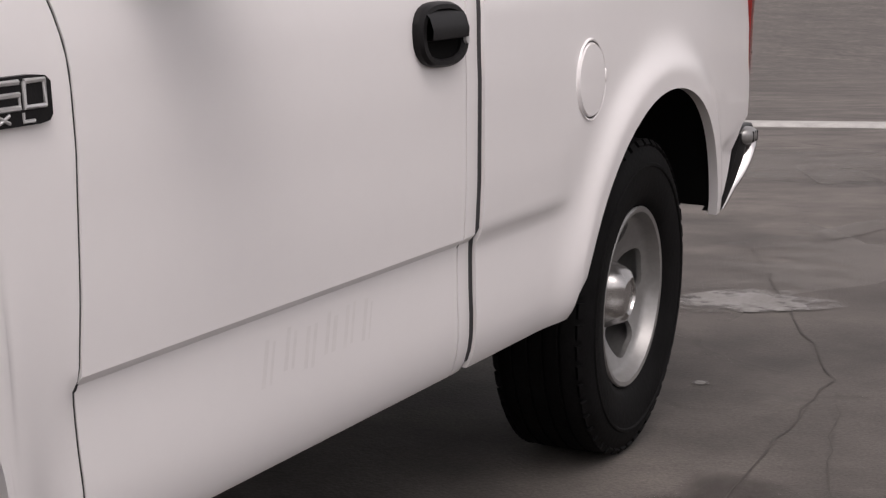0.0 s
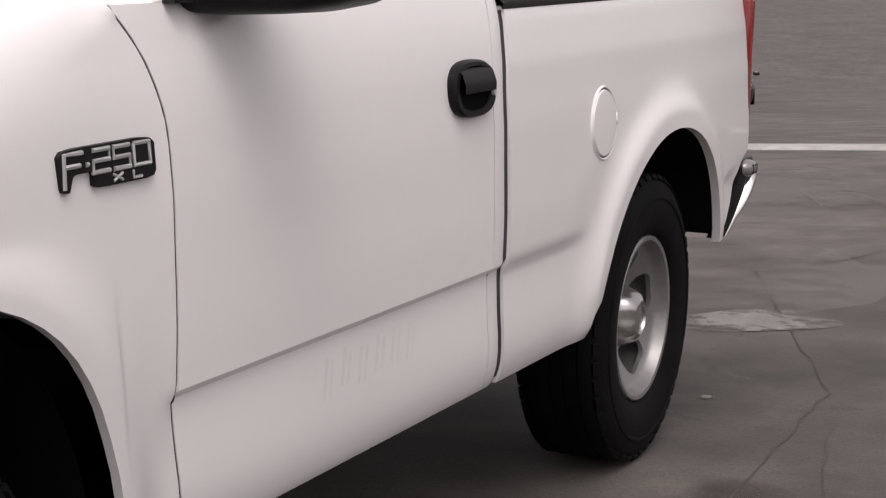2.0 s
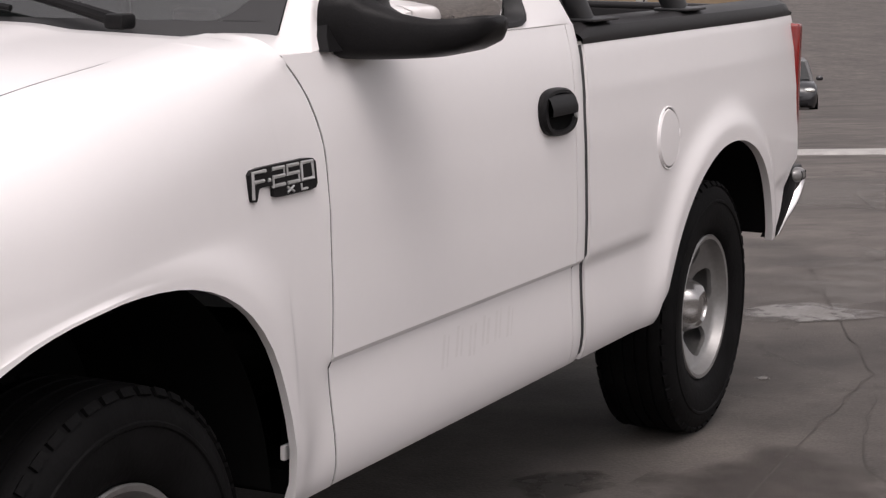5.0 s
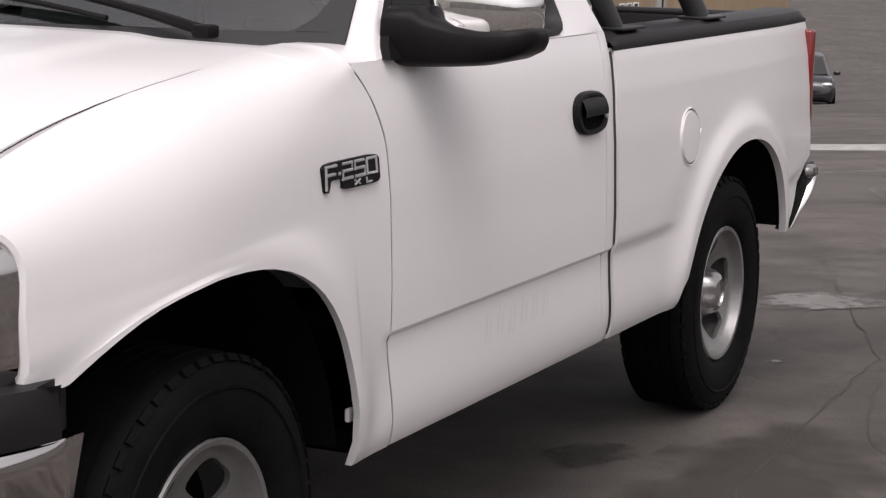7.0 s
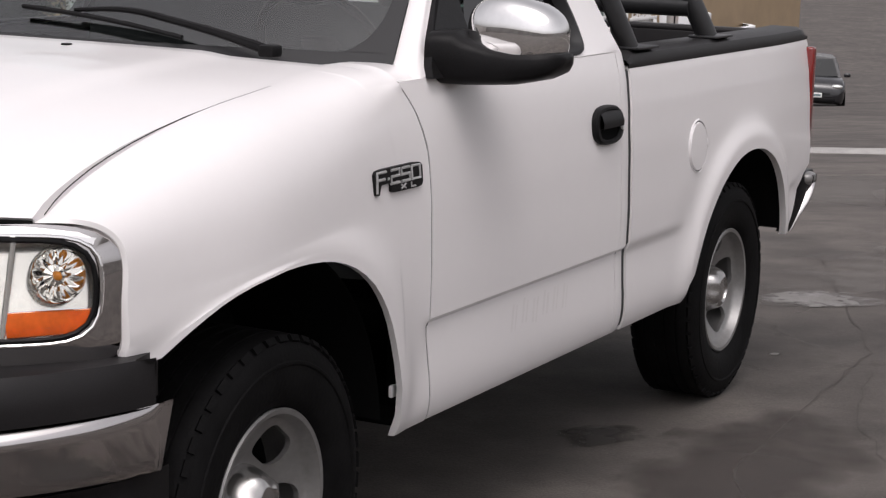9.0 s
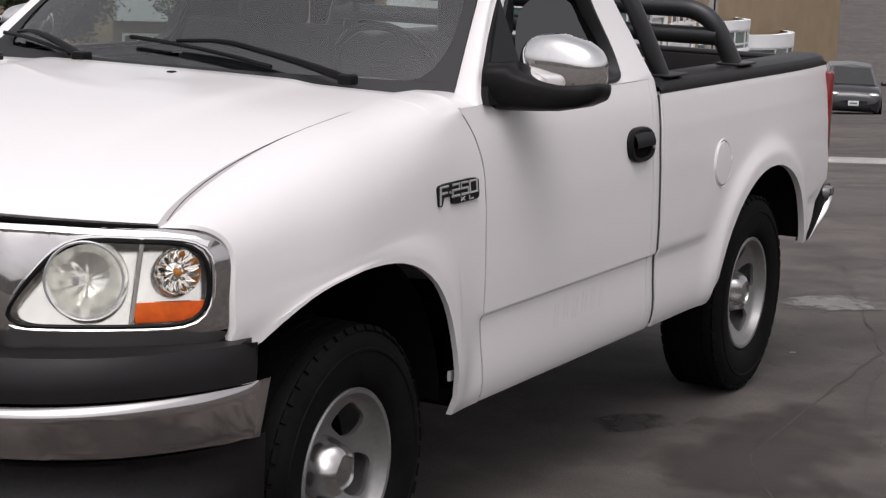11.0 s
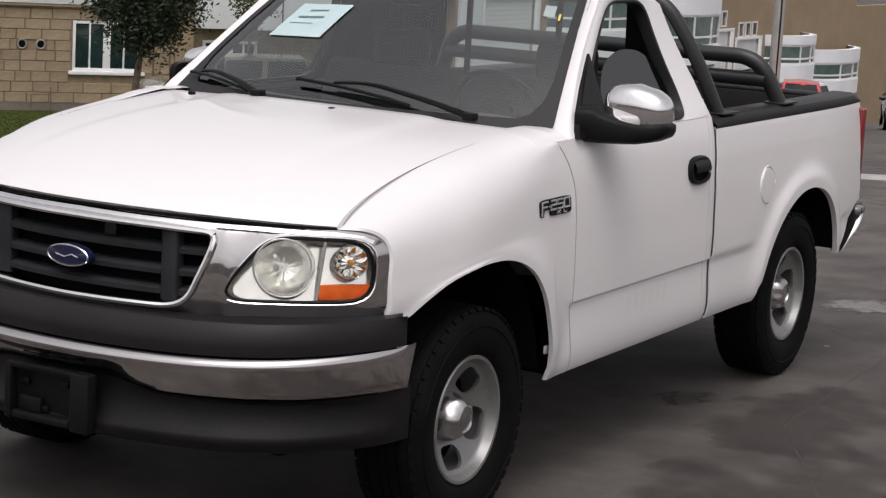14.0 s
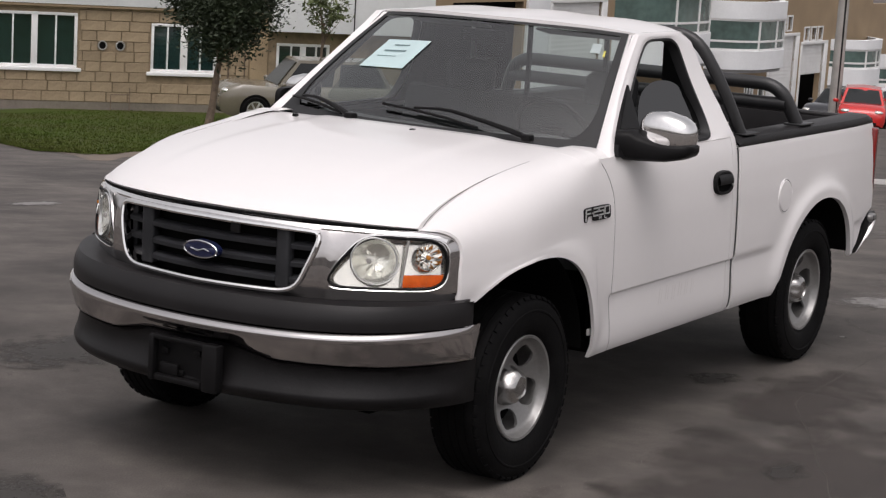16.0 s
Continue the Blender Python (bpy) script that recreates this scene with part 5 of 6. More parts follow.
def wall_parts(f, s0, s1, z0, z1, thick, holes, mat, parent, label=""):
    """The same wall, each solid stretch between openings a part of its own."""
    xs = sorted({s0, s1, *[h[0] for h in holes], *[h[1] for h in holes]})
    for a, b in zip(xs, xs[1:]):
        zs = [(z0, z1)]
        for h in holes:
            if h[0] <= a + 1e-6 and h[1] >= b - 1e-6:
                zs = [q for lo, hi in zs for q in ((lo, min(hi, h[2])), (max(lo, h[3]), hi)) if q[1] - q[0] > 1e-4]
        for lo, hi in zs:
            part("wall", f.slab(a, b, lo, hi, -thick, 0.0), mat, parent, label)


def window(f, s0, s1, z0, z1, house, bars=(), thick=0.055, glazing=None, sill=True):
    w = new("window")
    w.parent = house
    tagged(w, "white-framed window with dark glazing")
    fr = None
    for a, b, c, d in ((s0, s1, z1 - thick, z1), (s0, s1, z0, z0 + thick), (s0, s0 + thick, z0 + thick, z1 - thick), (s1 - thick, s1, z0 + thick, z1 - thick)):
        fr = f.slab(a, b, c, d, -0.09, 0.03, 0.006, fr)
    for u, t in bars:
        m = s0 + (s1 - s0) * u
        fr = f.slab(m - t / 2, m + t / 2, z0 + thick, z1 - thick, -0.08, 0.018, 0.004, fr)
    part("window_frame", fr, WHITEFRAME, w)
    edges = [s0 + thick] + [s0 + (s1 - s0) * u for u, t in bars] + [s1 - thick]
    for a, b in zip(edges, edges[1:]):
        part("pane", f.slab(a + 0.012, b - 0.012, z0 + thick, z1 - thick, -0.06, -0.05), glazing or GREENGLASS, w)
    if sill:
        part("window_sill", f.slab(s0 - 0.08, s1 + 0.08, z0 - 0.07, z0, -0.02, 0.12, 0.01), WHITEFRAME, w)
    return w


def stones(f, s0, s1, z0, z1, holes, house, seed=1, course=0.21):
    """Courses of tan stone blocks standing proud of recessed joints."""
    rnd = random.Random(seed)
    shapes = {}
    rows = int(round((z1 - z0) / course))
    h = (z1 - z0) / rows
    count = 0
    for r in range(rows):
        z = z0 + r * h
        s = s0 - rnd.uniform(0, 0.4)
        while s < s1:
            ln = rnd.choice((0.30, 0.36, 0.42, 0.48, 0.54))
            a, b = max(s, s0), min(s + ln, s1)
            s += ln
            cuts = [(a, b)]
            for q in holes:
                if q[2] < z + h - 0.02 and q[3] > z + 0.02:
                    cuts = [c for lo, hi in cuts for c in ((lo, min(hi, q[0])), (max(lo, q[1]), hi)) if c[1] - c[0] > 0.05]
            for lo, hi in cuts:
                w = round((hi - lo - 0.012) / 0.02) * 0.02
                if w < 0.04:
                    continue
                key = (w, round(h, 3))
                if key not in shapes:
                    b2 = box((w * f.unit, 0.06, h * f.unit - 0.018), (0, 0, 0), 0.010, 1)
                    me = bpy.data.meshes.new("stone")
                    bmesh.ops.recalc_face_normals(b2, faces=b2.faces)
                    b2.to_mesh(me)
                    b2.free()
                    me.materials.append(STONEVAR)
                    shapes[key] = me
                ob = new("stone", shapes[key])
                ob.parent = house
                p = f.at((lo + hi) / 2, z + h / 2, 0.012 + rnd.uniform(-0.006, 0.008))
                ob.matrix_basis = Matrix.Translation(p) @ Matrix.Rotation(radians(f.turn), 4, "Z")
                count += 1
    return count


def stone_variation():
    m = STONE.copy()
    m.name = "tan_stone_blocks"
    n, l = m.node_tree.nodes, m.node_tree.links
    info = n.new("ShaderNodeObjectInfo")
    ramp = n.new("ShaderNodeMapRange")
    ramp.inputs["To Min"].default_value, ramp.inputs["To Max"].default_value = 0.88, 1.12
    l.new(info.outputs["Random"], ramp.inputs["Value"])
    hsv = n.new("ShaderNodeHueSaturation")
    l.new(ramp.outputs[0], hsv.inputs["Value"])
    p = n["Principled BSDF"]
    src = p.inputs["Base Color"].links[0].from_socket
    l.new(src, hsv.inputs["Color"])
    l.new(hsv.outputs[0], p.inputs["Base Color"])
    return m


STONEVAR = stone_variation()

# ---- the stone-faced building ----
FA = Facade(34.7, 36.22, -40, 1.16, 1.5, 2.49)
stone_house = thing("stone_building", "tan stone-faced building with white upper band and windows", "building")
W1, W2, W3 = (-0.24, 1.41, -2.33, -1.26), (2.86, 4.18, -2.36, -1.40), (5.40, 6.50, -2.30, -1.70)
DOOR = (-1.75, -0.66, -3.16, -1.20)
HOLES = [W1, W2, W3, DOOR]
wall_parts(FA, -9.0, 8.6, -4.6, 2.6, 0.35, HOLES, MORTAR, stone_house, "tan stone wall")
# Black slab in place of the unlit rooms behind the openings.
part("opening_backing", FA.slab(-9, 8.6, -4.6, 2.6, -2.2, -2.0), DEEP, stone_house)
part("plinth", wall_with_openings(FA, -9.0, 8.6, -4.6, -2.99, 0.02, [(-1.85, -0.56, -4.6, -2.0)]), PLINTH, stone_house, "grey cement plinth").location += FA.n * 0.035
for hole, bars in ((W1, ((0.25, 0.03), (0.5, 0.12), (0.75, 0.03))), (W2, ((0.25, 0.03), (0.5, 0.14), (0.75, 0.03))), (W3, ((0.28, 0.03), (0.5, 0.12), (0.75, 0.03)))):
    window(FA, *hole, stone_house, bars)
dr = new("door")
dr.parent = stone_house
tagged(dr, "white-framed glass entrance door")
fr = None
for a, b, c, d in ((-1.75, -0.66, -1.28, -1.20), (-1.75, -0.66, -3.16, -3.08), (-1.75, -1.66, -3.08, -1.28), (-0.76, -0.66, -3.08, -1.28), (-1.66, -0.76, -2.12, -2.05)):
    fr = FA.slab(a, b, c, d, -0.10, 0.04, 0.006, fr)
part("door_frame", fr, WHITEFRAME, dr)
part("pane", FA.slab(-1.66, -0.76, -3.08, -2.12, -0.07, -0.06), TEALGLASS, dr)
part("pane", FA.slab(-1.66, -0.76, -2.05, -1.28, -0.07, -0.06), GREENGLASS, dr)
part("door_step", FA.slab(-2.1, -0.30, -4.2, -3.17, 0.0, 0.55, 0.02), CONCRETE, stone_house)
part("white_band", FA.slab(-9.0, 3.75, -1.09, 2.6, 0.0, 0.16, 0.01), WHITEWALL, stone_house, "white rendered upper wall")
part("band_drip", FA.slab(-9.0, 3.75, -1.14, -1.092, 0.0, 0.14), PLASTER, stone_house)
part("white_balcony", FA.slab(5.22, 8.6, -1.45, 2.6, 0.0, 0.55, 0.02), WHITEWALL, stone_house, "white projecting upper storey")
for k, s in enumerate((4.42, 4.75)):
    part("downpipe", tube([FA.at(s, -3.3, 0.07), FA.at(s, 2.6, 0.07)], 0.028 - 0.008 * k, 8), BARK, stone_house, "brown downpipe")
part("pilaster", FA.slab(4.85, 5.21, -4.2, 2.6, 0.0, 0.09, 0.01), STONE2, stone_house, "stone pilaster")
part("cable", tube([FA.at(6.9, -1.45, 0.57), FA.at(6.88, 2.6, 0.57)], 0.02, 6), BLACK, stone_house, "dark cable down the white wall")
for s in (1.90, 2.25):
    ring = [FA.at(s + 0.080 * math.cos(2 * math.pi * k / 24), -1.87 + 0.085 * math.sin(2 * math.pi * k / 24), 0.05) for k in range(25)]
    v = part("round_vent", tube(ring, 0.022, 8, caps=False), CONCRETE, stone_house, "round wall vent")
    # Flat black disc in place of the vent's shaded hole.
    hb = bmesh.new()
    hb.faces.new([hb.verts.new(FA.at(s + 0.08 * math.cos(2 * math.pi * k / 24), -1.87 + 0.08 * math.sin(2 * math.pi * k / 24), 0.045)) for k in range(24)])
    part("vent_opening", hb, DEEP, v)
tagged(part("pipe_stand", tube(bend([FA.at(2.05, -3.4, 0.45), FA.at(2.05, -2.80, 0.45), FA.at(2.42, -2.80, 0.45)], 0.03), 0.016, 8, tube([FA.at(2.42, -3.4, 0.45), FA.at(2.42, -2.66, 0.45)], 0.014, 8)), BARK), "brown water pipe stand in the grass", "pipe")

# ---- the row of units with curved white bays ----
FB = Facade(80.7, 34.64, 0.3, 2.19, 1.7, 2.49)


def bay(f, s0, s1, zt, zb, g0, g1, parent, depth=1.9):
    """A bowed white bay with a band of glazing."""
    b = new("bay_window")
    b.parent = parent
    tagged(b, "curved white bay with glazed band")
    n = 16
    def arc(out):
        pts = []
        for k in range(n + 1):
            u = k / n
            bow = 1 - abs(2 * u - 1) ** 3.2
            pts.append((s0 + (s1 - s0) * u, out + depth * bow))
        return pts
    def band(z0, z1, grow):
        rows = []
        for z, g in ((z0, -0.4), (z0, grow), (z1, grow), (z1, -0.4)):
            rows.append([f.at(s, z, o) for s, o in arc(g)])
        return sheet(rows)
    part("lower_band", band(zb, g0, 0.0), WHITEWALL, b)
    part("upper_band", band(g1, zt, 0.0), WHITEWALL, b)
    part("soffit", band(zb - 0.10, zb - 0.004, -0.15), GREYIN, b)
    pts = arc(-0.10)
    marks = (0, 5, 9, 12, 14, 16)
    for a, c in zip(marks, marks[1:]):
        part("pane", sheet([[f.at(*((pts[k][0], z, pts[k][1]))) for k in range(a, c + 1)] for z in (g0, g1)]), TEALGLASS, b)
    fr = None
    for k in marks:
        s, o = pts[k]
        fr = f.slab(s - 0.035, s + 0.035, g0, g1, o - 0.01, o + 0.05, 0, fr)
    for z in (g0 + 0.03, g0 + 0.30 * (g1 - g0), g1 - 0.03):
        fr2 = sheet([[f.at(s, z + dz, o + q) for s, o in pts] for dz, q in ((-0.03, 0.0), (-0.03, 0.04), (0.03, 0.04), (0.03, 0.0))])
        fr = merge(fr, fr2)
    part("window_frame", fr, WHITEFRAME, b)
    return b


def shutter(f, s0, s1, z0, z1, parent, label):
    n = int((z1 - z0) / 0.11)
    rows = []
    for k in range(n + 1):
        z = z0 + (z1 - z0) * k / n
        for dz, o in ((0.0, -0.115), (0.04, -0.10), (0.085, -0.10)):
            if z + dz <= z1:
                rows.append([f.at(s0, z + dz, o), f.at(s1, z + dz, o)])
    return part("roller_shutter", sheet(rows), SHUTTER, parent, label)


def surround_frame(f, s0, s1, z0, z1, parent):
    fr = None
    for a, b, c, d in ((s0 - 0.12, s0, z0, z1), (s1, s1 + 0.30, z0, z1), (s0 - 0.12, s1 + 0.30, z1, z1 + 0.10)):
        fr = f.slab(a, b, c, d, -0.10, 0.05, 0.01, fr)
    part("door_frame", fr, WHITEFRAME, parent)


u1 = thing("row_unit", "tan rendered unit with a roller door and curved white bay", "building", "row of units")
GD, GS = (-14.2, -11.0, -6.2, -1.9), (-9.6, -7.0, -6.2, -1.95)
wall_parts(FB, -22.0, -0.75, -6.8, 1.4, 0.4, [GD, GS, (-20.3, -17.5, -3.6, -2.0)], PLASTER, u1)
# Black slab gives the open garage its shaded inside.
part("opening_backing", FB.slab(-22, -0.75, -6.8, 1.4, -3.2, -3.0), DEEP, u1)
surround_frame(FB, *GS, u1)
shutter(FB, *GS[:2], -6.2, -1.95, u1, "closed white roller shutter")
part("white_column", FB.slab(-10.9, -9.8, -6.2, 1.4, 0.0, 0.12, 0.02), WHITEWALL, u1)
bay(FB, -6.3, -1.1, -0.9, -3.55, -2.75, -1.75, u1)
window(FB, -20.3, -17.5, -3.6, -2.0, u1, ((0.33, 0.05), (0.66, 0.05)))

u2 = thing("row_unit", "tan rendered unit with white garage doors and bay", "building", "row of units")
G1, G2 = (4.35, 6.35, -5.9, -3.12), (6.95, 8.85, -5.9, -3.42)
D1, D2 = (2.6, 3.3, -5.05, -4.47), (3.65, 4.15, -5.6, -4.55)
SQ = [(4.45 + 0.55 * k, 4.83 + 0.55 * k, -2.92, -2.52) for k in range(3)] + [(7.05 + 0.58 * k, 7.43 + 0.58 * k, -3.27, -2.90) for k in range(3)]
wall_parts(FB, -0.75, 9.35, -7.2, -1.5, 0.4, [G1, G2, D1, D2, *SQ], PLASTER, u2)
part("opening_backing", FB.slab(-0.75, 9.35, -7.2, -1.9, -3.2, -3.0), GREYIN, u2)
for q in SQ:
    v = part("square_vent", FB.slab(q[0], q[1], q[2], q[3], -0.22, -0.18), WHITEWALL, u2, "square block vent")
    fr = None
    for a, b, c, d in ((q[0] - 0.05, q[0], q[2], q[3]), (q[1], q[1] + 0.05, q[2], q[3]), (q[0] - 0.05, q[1] + 0.05, q[3], q[3] + 0.05), (q[0] - 0.05, q[1] + 0.05, q[2] - 0.05, q[2])):
        fr = FB.slab(a, b, c, d, -0.1, 0.03, bm=fr)
    part("vent_frame", fr, WHITEFRAME, v)
bay(FB, -0.45, 4.15, -1.95, -3.88, -3.35, -2.45, u2)
window(FB, *D1, u2, ((0.35, 0.05), (0.68, 0.05)))
window(FB, *D2, u2, (), sill=False)
surround_frame(FB, *G1, u2)
shutter(FB, *G1[:2], -5.9, -3.12, u2, "closed white roller shutter")
surround_frame(FB, *G2, u2)
shutter(FB, *G2[:2], -4.38, -3.42, u2, "half-open white roller shutter")

u3 = thing("row_unit", "tan rendered unit with small windows and white bay", "building", "row of units")
D3, D4 = (10.3, 11.0, -5.75, -5.15), (12.0, 12.7, -5.8, -5.2)
wall_parts(FB, 9.35, 13.1, -7.4, -1.75, 0.4, [D3, D4], PLASTER, u3)
# The dark of the rooms is put into this slab's black.
part("opening_backing", FB.slab(9.35, 13.1, -7.4, -2.6, -3.2, -3.0), DEEP, u3)
bay(FB, 9.45, 12.9, -3.3, -4.8, -4.25, -3.60, u3, 1.6)
window(FB, *D3, u3, ((0.5, 0.06),))
window(FB, *D4, u3, ((0.5, 0.06),))

u4 = thing("row_unit", "tan rendered unit stepping down with white bay", "building", "row of units")
wall_parts(FB, 13.1, 18.5, -8.5, -2.2, 0.4, [(14.2, 15.0, -6.1, -5.4)], PLASTER, u4)
# Black slab again stands in for shaded rooms.
part("opening_backing", FB.slab(13.1, 18.5, -8.5, -3.2, -3.2, -3.0), DEEP, u4)
bay(FB, 13.3, 18.0, -3.9, -5.45, -4.95, -4.35, u4, 1.6)
window(FB, 14.2, 15.0, -6.1, -5.4, u4, ((0.5, 0.06),))

tagged(part("wall_far_end", FB.slab(18.5, 25.0, -9.5, -2.5, -0.4, 0.0), PLASTER), "plain tan rendered wall carrying on beyond the row of units", "wall", kind="structure")
# Pale slab added beyond the units, standing in for the white sky.
tagged(part("sky_slab_behind_units", FB.slab(-30.0, 32.0, -14.0, 4.0, -30.0, -29.0), WHITEWALL), "plain pale slab added beyond the units in place of white sky", "wall", kind="structure")

# ---- grass, soil edge, kerb and marks on the ground ----
EDGE = [(20.3, 27.0), (20.3, 23.5), (15.9, 18.2), (13.6, 14.8), (13.7, 13.6), (16.7, 14.6), (20.8, 16.6), (24.9, 17.8), (45.0, 22.0)]
def strip(points, depth, lift, n=160, m=8, ragged=0.3):
    """A band of ground along a ragged line."""
    rnd = random.Random(7)
    ph = [(rnd.uniform(0, 6.3), rnd.uniform(0.4, 1.0)) for _ in range(6)]
    rows = []
    for k in range(n + 1):
        q = k / n * (len(points) - 1)
        i = min(int(q), len(points) - 2)
        a, b = Vector((*points[i], 0)), Vector((*points[i + 1], 0))
        p = a.lerp(b, q - i) + Vector((0.643, 0.766, 0)) * ragged * sum(w * math.sin((3.1 * j + 2.3) * q + f) for j, (f, w) in enumerate(ph)) / 3
        e = p + Vector((0.643, 0.766, 0)) * depth
        rows.append([((c := p.lerp(e, j / m)).x, c.y, ground_z(c.x, c.y) + lift) for j in range(m + 1)])
    return sheet(rows)
tagged(part("lawn", strip(EDGE, 26.0, 0.010, 160, 40), GRASS), "patchy mown green lawn beside the building", "lawn", kind="structure")
tagged(part("soil_edge", strip([(x - 1.1 - 0.5 * math.sin(1.7 * k), y - 1.3 - 0.4 * math.sin(2.9 * k)) for k, (x, y) in enumerate(EDGE)], 3.0, 0.004, 160, 8, 0.7), SOIL), "bare brown soil along the lawn", "soil", kind="structure")
rnd = random.Random(11)
gb = bmesh.new()
for k in range(40000):
    q = rnd.random() * (len(EDGE) - 1.001)
    i = int(q)
    a, b = Vector((*EDGE[i], 0)), Vector((*EDGE[i + 1], 0))
    p = a.lerp(b, q - i) + Vector((0.643, 0.766, 0)) * rnd.random() ** 1.6 * 22
    g = ground_z(p.x, p.y) + 0.010
    t = rnd.uniform(0, math.pi)
    w, h = 0.012, rnd.uniform(0.012, 0.035)
    dx, dy = w * math.cos(t), w * math.sin(t)
    lx, ly = rnd.uniform(-0.03, 0.03), rnd.uniform(-0.03, 0.03)
    gb.faces.new([gb.verts.new(v) for v in ((p.x - dx, p.y - dy, g), (p.x + dx, p.y + dy, g), (p.x + lx, p.y + ly, g + h))])
tagged(part("grass", gb, BLADE, smooth=False), "short green grass blades", "grass", kind="stuff")
rows = []
for k in range(41):
    y = -60 + 68.5 * k / 40
    x = 18.5 + 0.02 * y
    z = ground_z(x, y)
    rows.append([(x - 0.22, y, z - 0.1), (x - 0.22, y, z + 0.02), (x - 0.16, y, z + 0.045), (x + 0.14, y, z + 0.05), (x + 0.22, y, z + 0.01), (x + 0.22, y, z - 0.1)])
tagged(part("kerb", sheet(rows), KERB), "low pale concrete kerb strip across the yard", "kerb", kind="structure")


def ground_mark(name, bm, mat, label, cat):
    return tagged(part(name, bm, mat), label, cat, kind="structure")


ground_mark("cement_patch", blob(5.08, -0.66, 0.44, 0.19, 5, 0.004, -0.75, rough=0.7), PATCH, "pale dusty cement patch on the asphalt", "patch")
ground_mark("cement_patch", blob(5.9, 7.4, 0.5, 0.22, 8, 0.006, 0.4, rough=0.5), PATCH, "pale dusty cement patch on the asphalt", "patch")
ground_mark("cement_patch", blob(3.82, -0.90, 0.045, 0.03, 9, 0.004), PATCH, "small pale spot on the asphalt", "patch")
# Broad areas of paler asphalt with ragged rims.
for k, (cx, cy, rx, ry, sd, tn) in enumerate(((6.6, -1.1, 2.9, 1.15, 25, 0.1), (11.5, 1.4, 4.2, 1.8, 26, 0.3), (2.6, -3.3, 2.3, 0.8, 27, 0.25))):
    ground_mark("pale_film", blob(cx, cy, rx, ry, sd, 0.0032 + 0.0004 * k, tn, n=120, rough=0.5), PALEWIDE, "broad thin paler area on the asphalt", "patch")
for cx, cy, rx, ry, sd, tn in ((8.5, -1.6, 1.3, 0.16, 21, 0.15), (7.2, -0.6, 0.8, 0.10, 22, -0.2), (10.5, 0.2, 1.6, 0.2, 23, 0.3), (6.0, -2.6, 0.9, 0.14, 24, -0.5)):
    ground_mark("dust_streak", blob(cx, cy, rx, ry, sd, 0.006, tn, n=90, rough=0.4), DUSTFILM, "pale dust streak on the asphalt", "patch")
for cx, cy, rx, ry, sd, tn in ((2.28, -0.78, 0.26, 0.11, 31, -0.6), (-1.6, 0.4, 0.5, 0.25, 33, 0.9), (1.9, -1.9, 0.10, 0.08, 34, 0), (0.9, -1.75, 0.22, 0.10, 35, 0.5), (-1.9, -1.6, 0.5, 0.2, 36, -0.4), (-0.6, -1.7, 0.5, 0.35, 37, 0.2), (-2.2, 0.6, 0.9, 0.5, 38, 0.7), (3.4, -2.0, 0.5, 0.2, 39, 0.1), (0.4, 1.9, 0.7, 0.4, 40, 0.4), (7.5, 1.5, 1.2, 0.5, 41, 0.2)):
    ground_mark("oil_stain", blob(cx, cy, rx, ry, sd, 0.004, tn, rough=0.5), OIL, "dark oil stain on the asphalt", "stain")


# Soaked-in stains that also carry painted shade along the truck's near side.
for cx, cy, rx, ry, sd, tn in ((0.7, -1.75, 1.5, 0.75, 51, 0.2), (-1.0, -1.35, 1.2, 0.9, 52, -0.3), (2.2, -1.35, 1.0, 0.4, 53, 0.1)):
    ground_mark("stain_with_shade", blob(cx, cy, rx, ry, sd, 0.0025, tn, n=90, rough=0.45), STAINSHADE, "broad dark soaked-in stain on the asphalt, with the truck's shade painted in", "stain")


def crack(points, w, seed):
    rnd = random.Random(seed)
    pts = []
    for (a, b), (c, d) in zip(points, points[1:]):
        n = max(2, int(math.hypot(c - a, d - b) / 0.12))
        pts += [(a + (c - a) * k / n + rnd.uniform(-0.015, 0.015), b + (d - b) * k / n + rnd.uniform(-0.015, 0.015)) for k in range(n)]
    rows = []
    for (a, b), (c, d) in zip(pts, pts[1:]):
        t = Vector((c - a, d - b, 0)).normalized()
        k = 0.6 * rnd.uniform(0.3, 1.2)
        nx, ny = -t.y * w * k, t.x * w * k
        rows.append([(a - nx, b - ny, ground_z(a, b) + 0.003), (a + nx, b + ny, ground_z(a, b) + 0.003)])
    return sheet(rows)


for k, (pts, w) in enumerate(((((6.5, -0.3), (4.06, -1.22), (2.14, -1.29), (0.2, -2.3), (-1.0, -3.6)), 0.006), (((3.8, -1.30), (3.08, -1.42), (2.0, -1.9), (1.1, -3.2)), 0.004), (((14, 1.5), (9.0, -0.6), (5.5, -2.2)), 0.007), (((-2.8, 0.5), (-1.2, 2.6), (1.0, 3.8)), 0.012))):
    ground_mark("crack", crack(pts, w, k), CRACK, "dark crack in the asphalt", "crack")


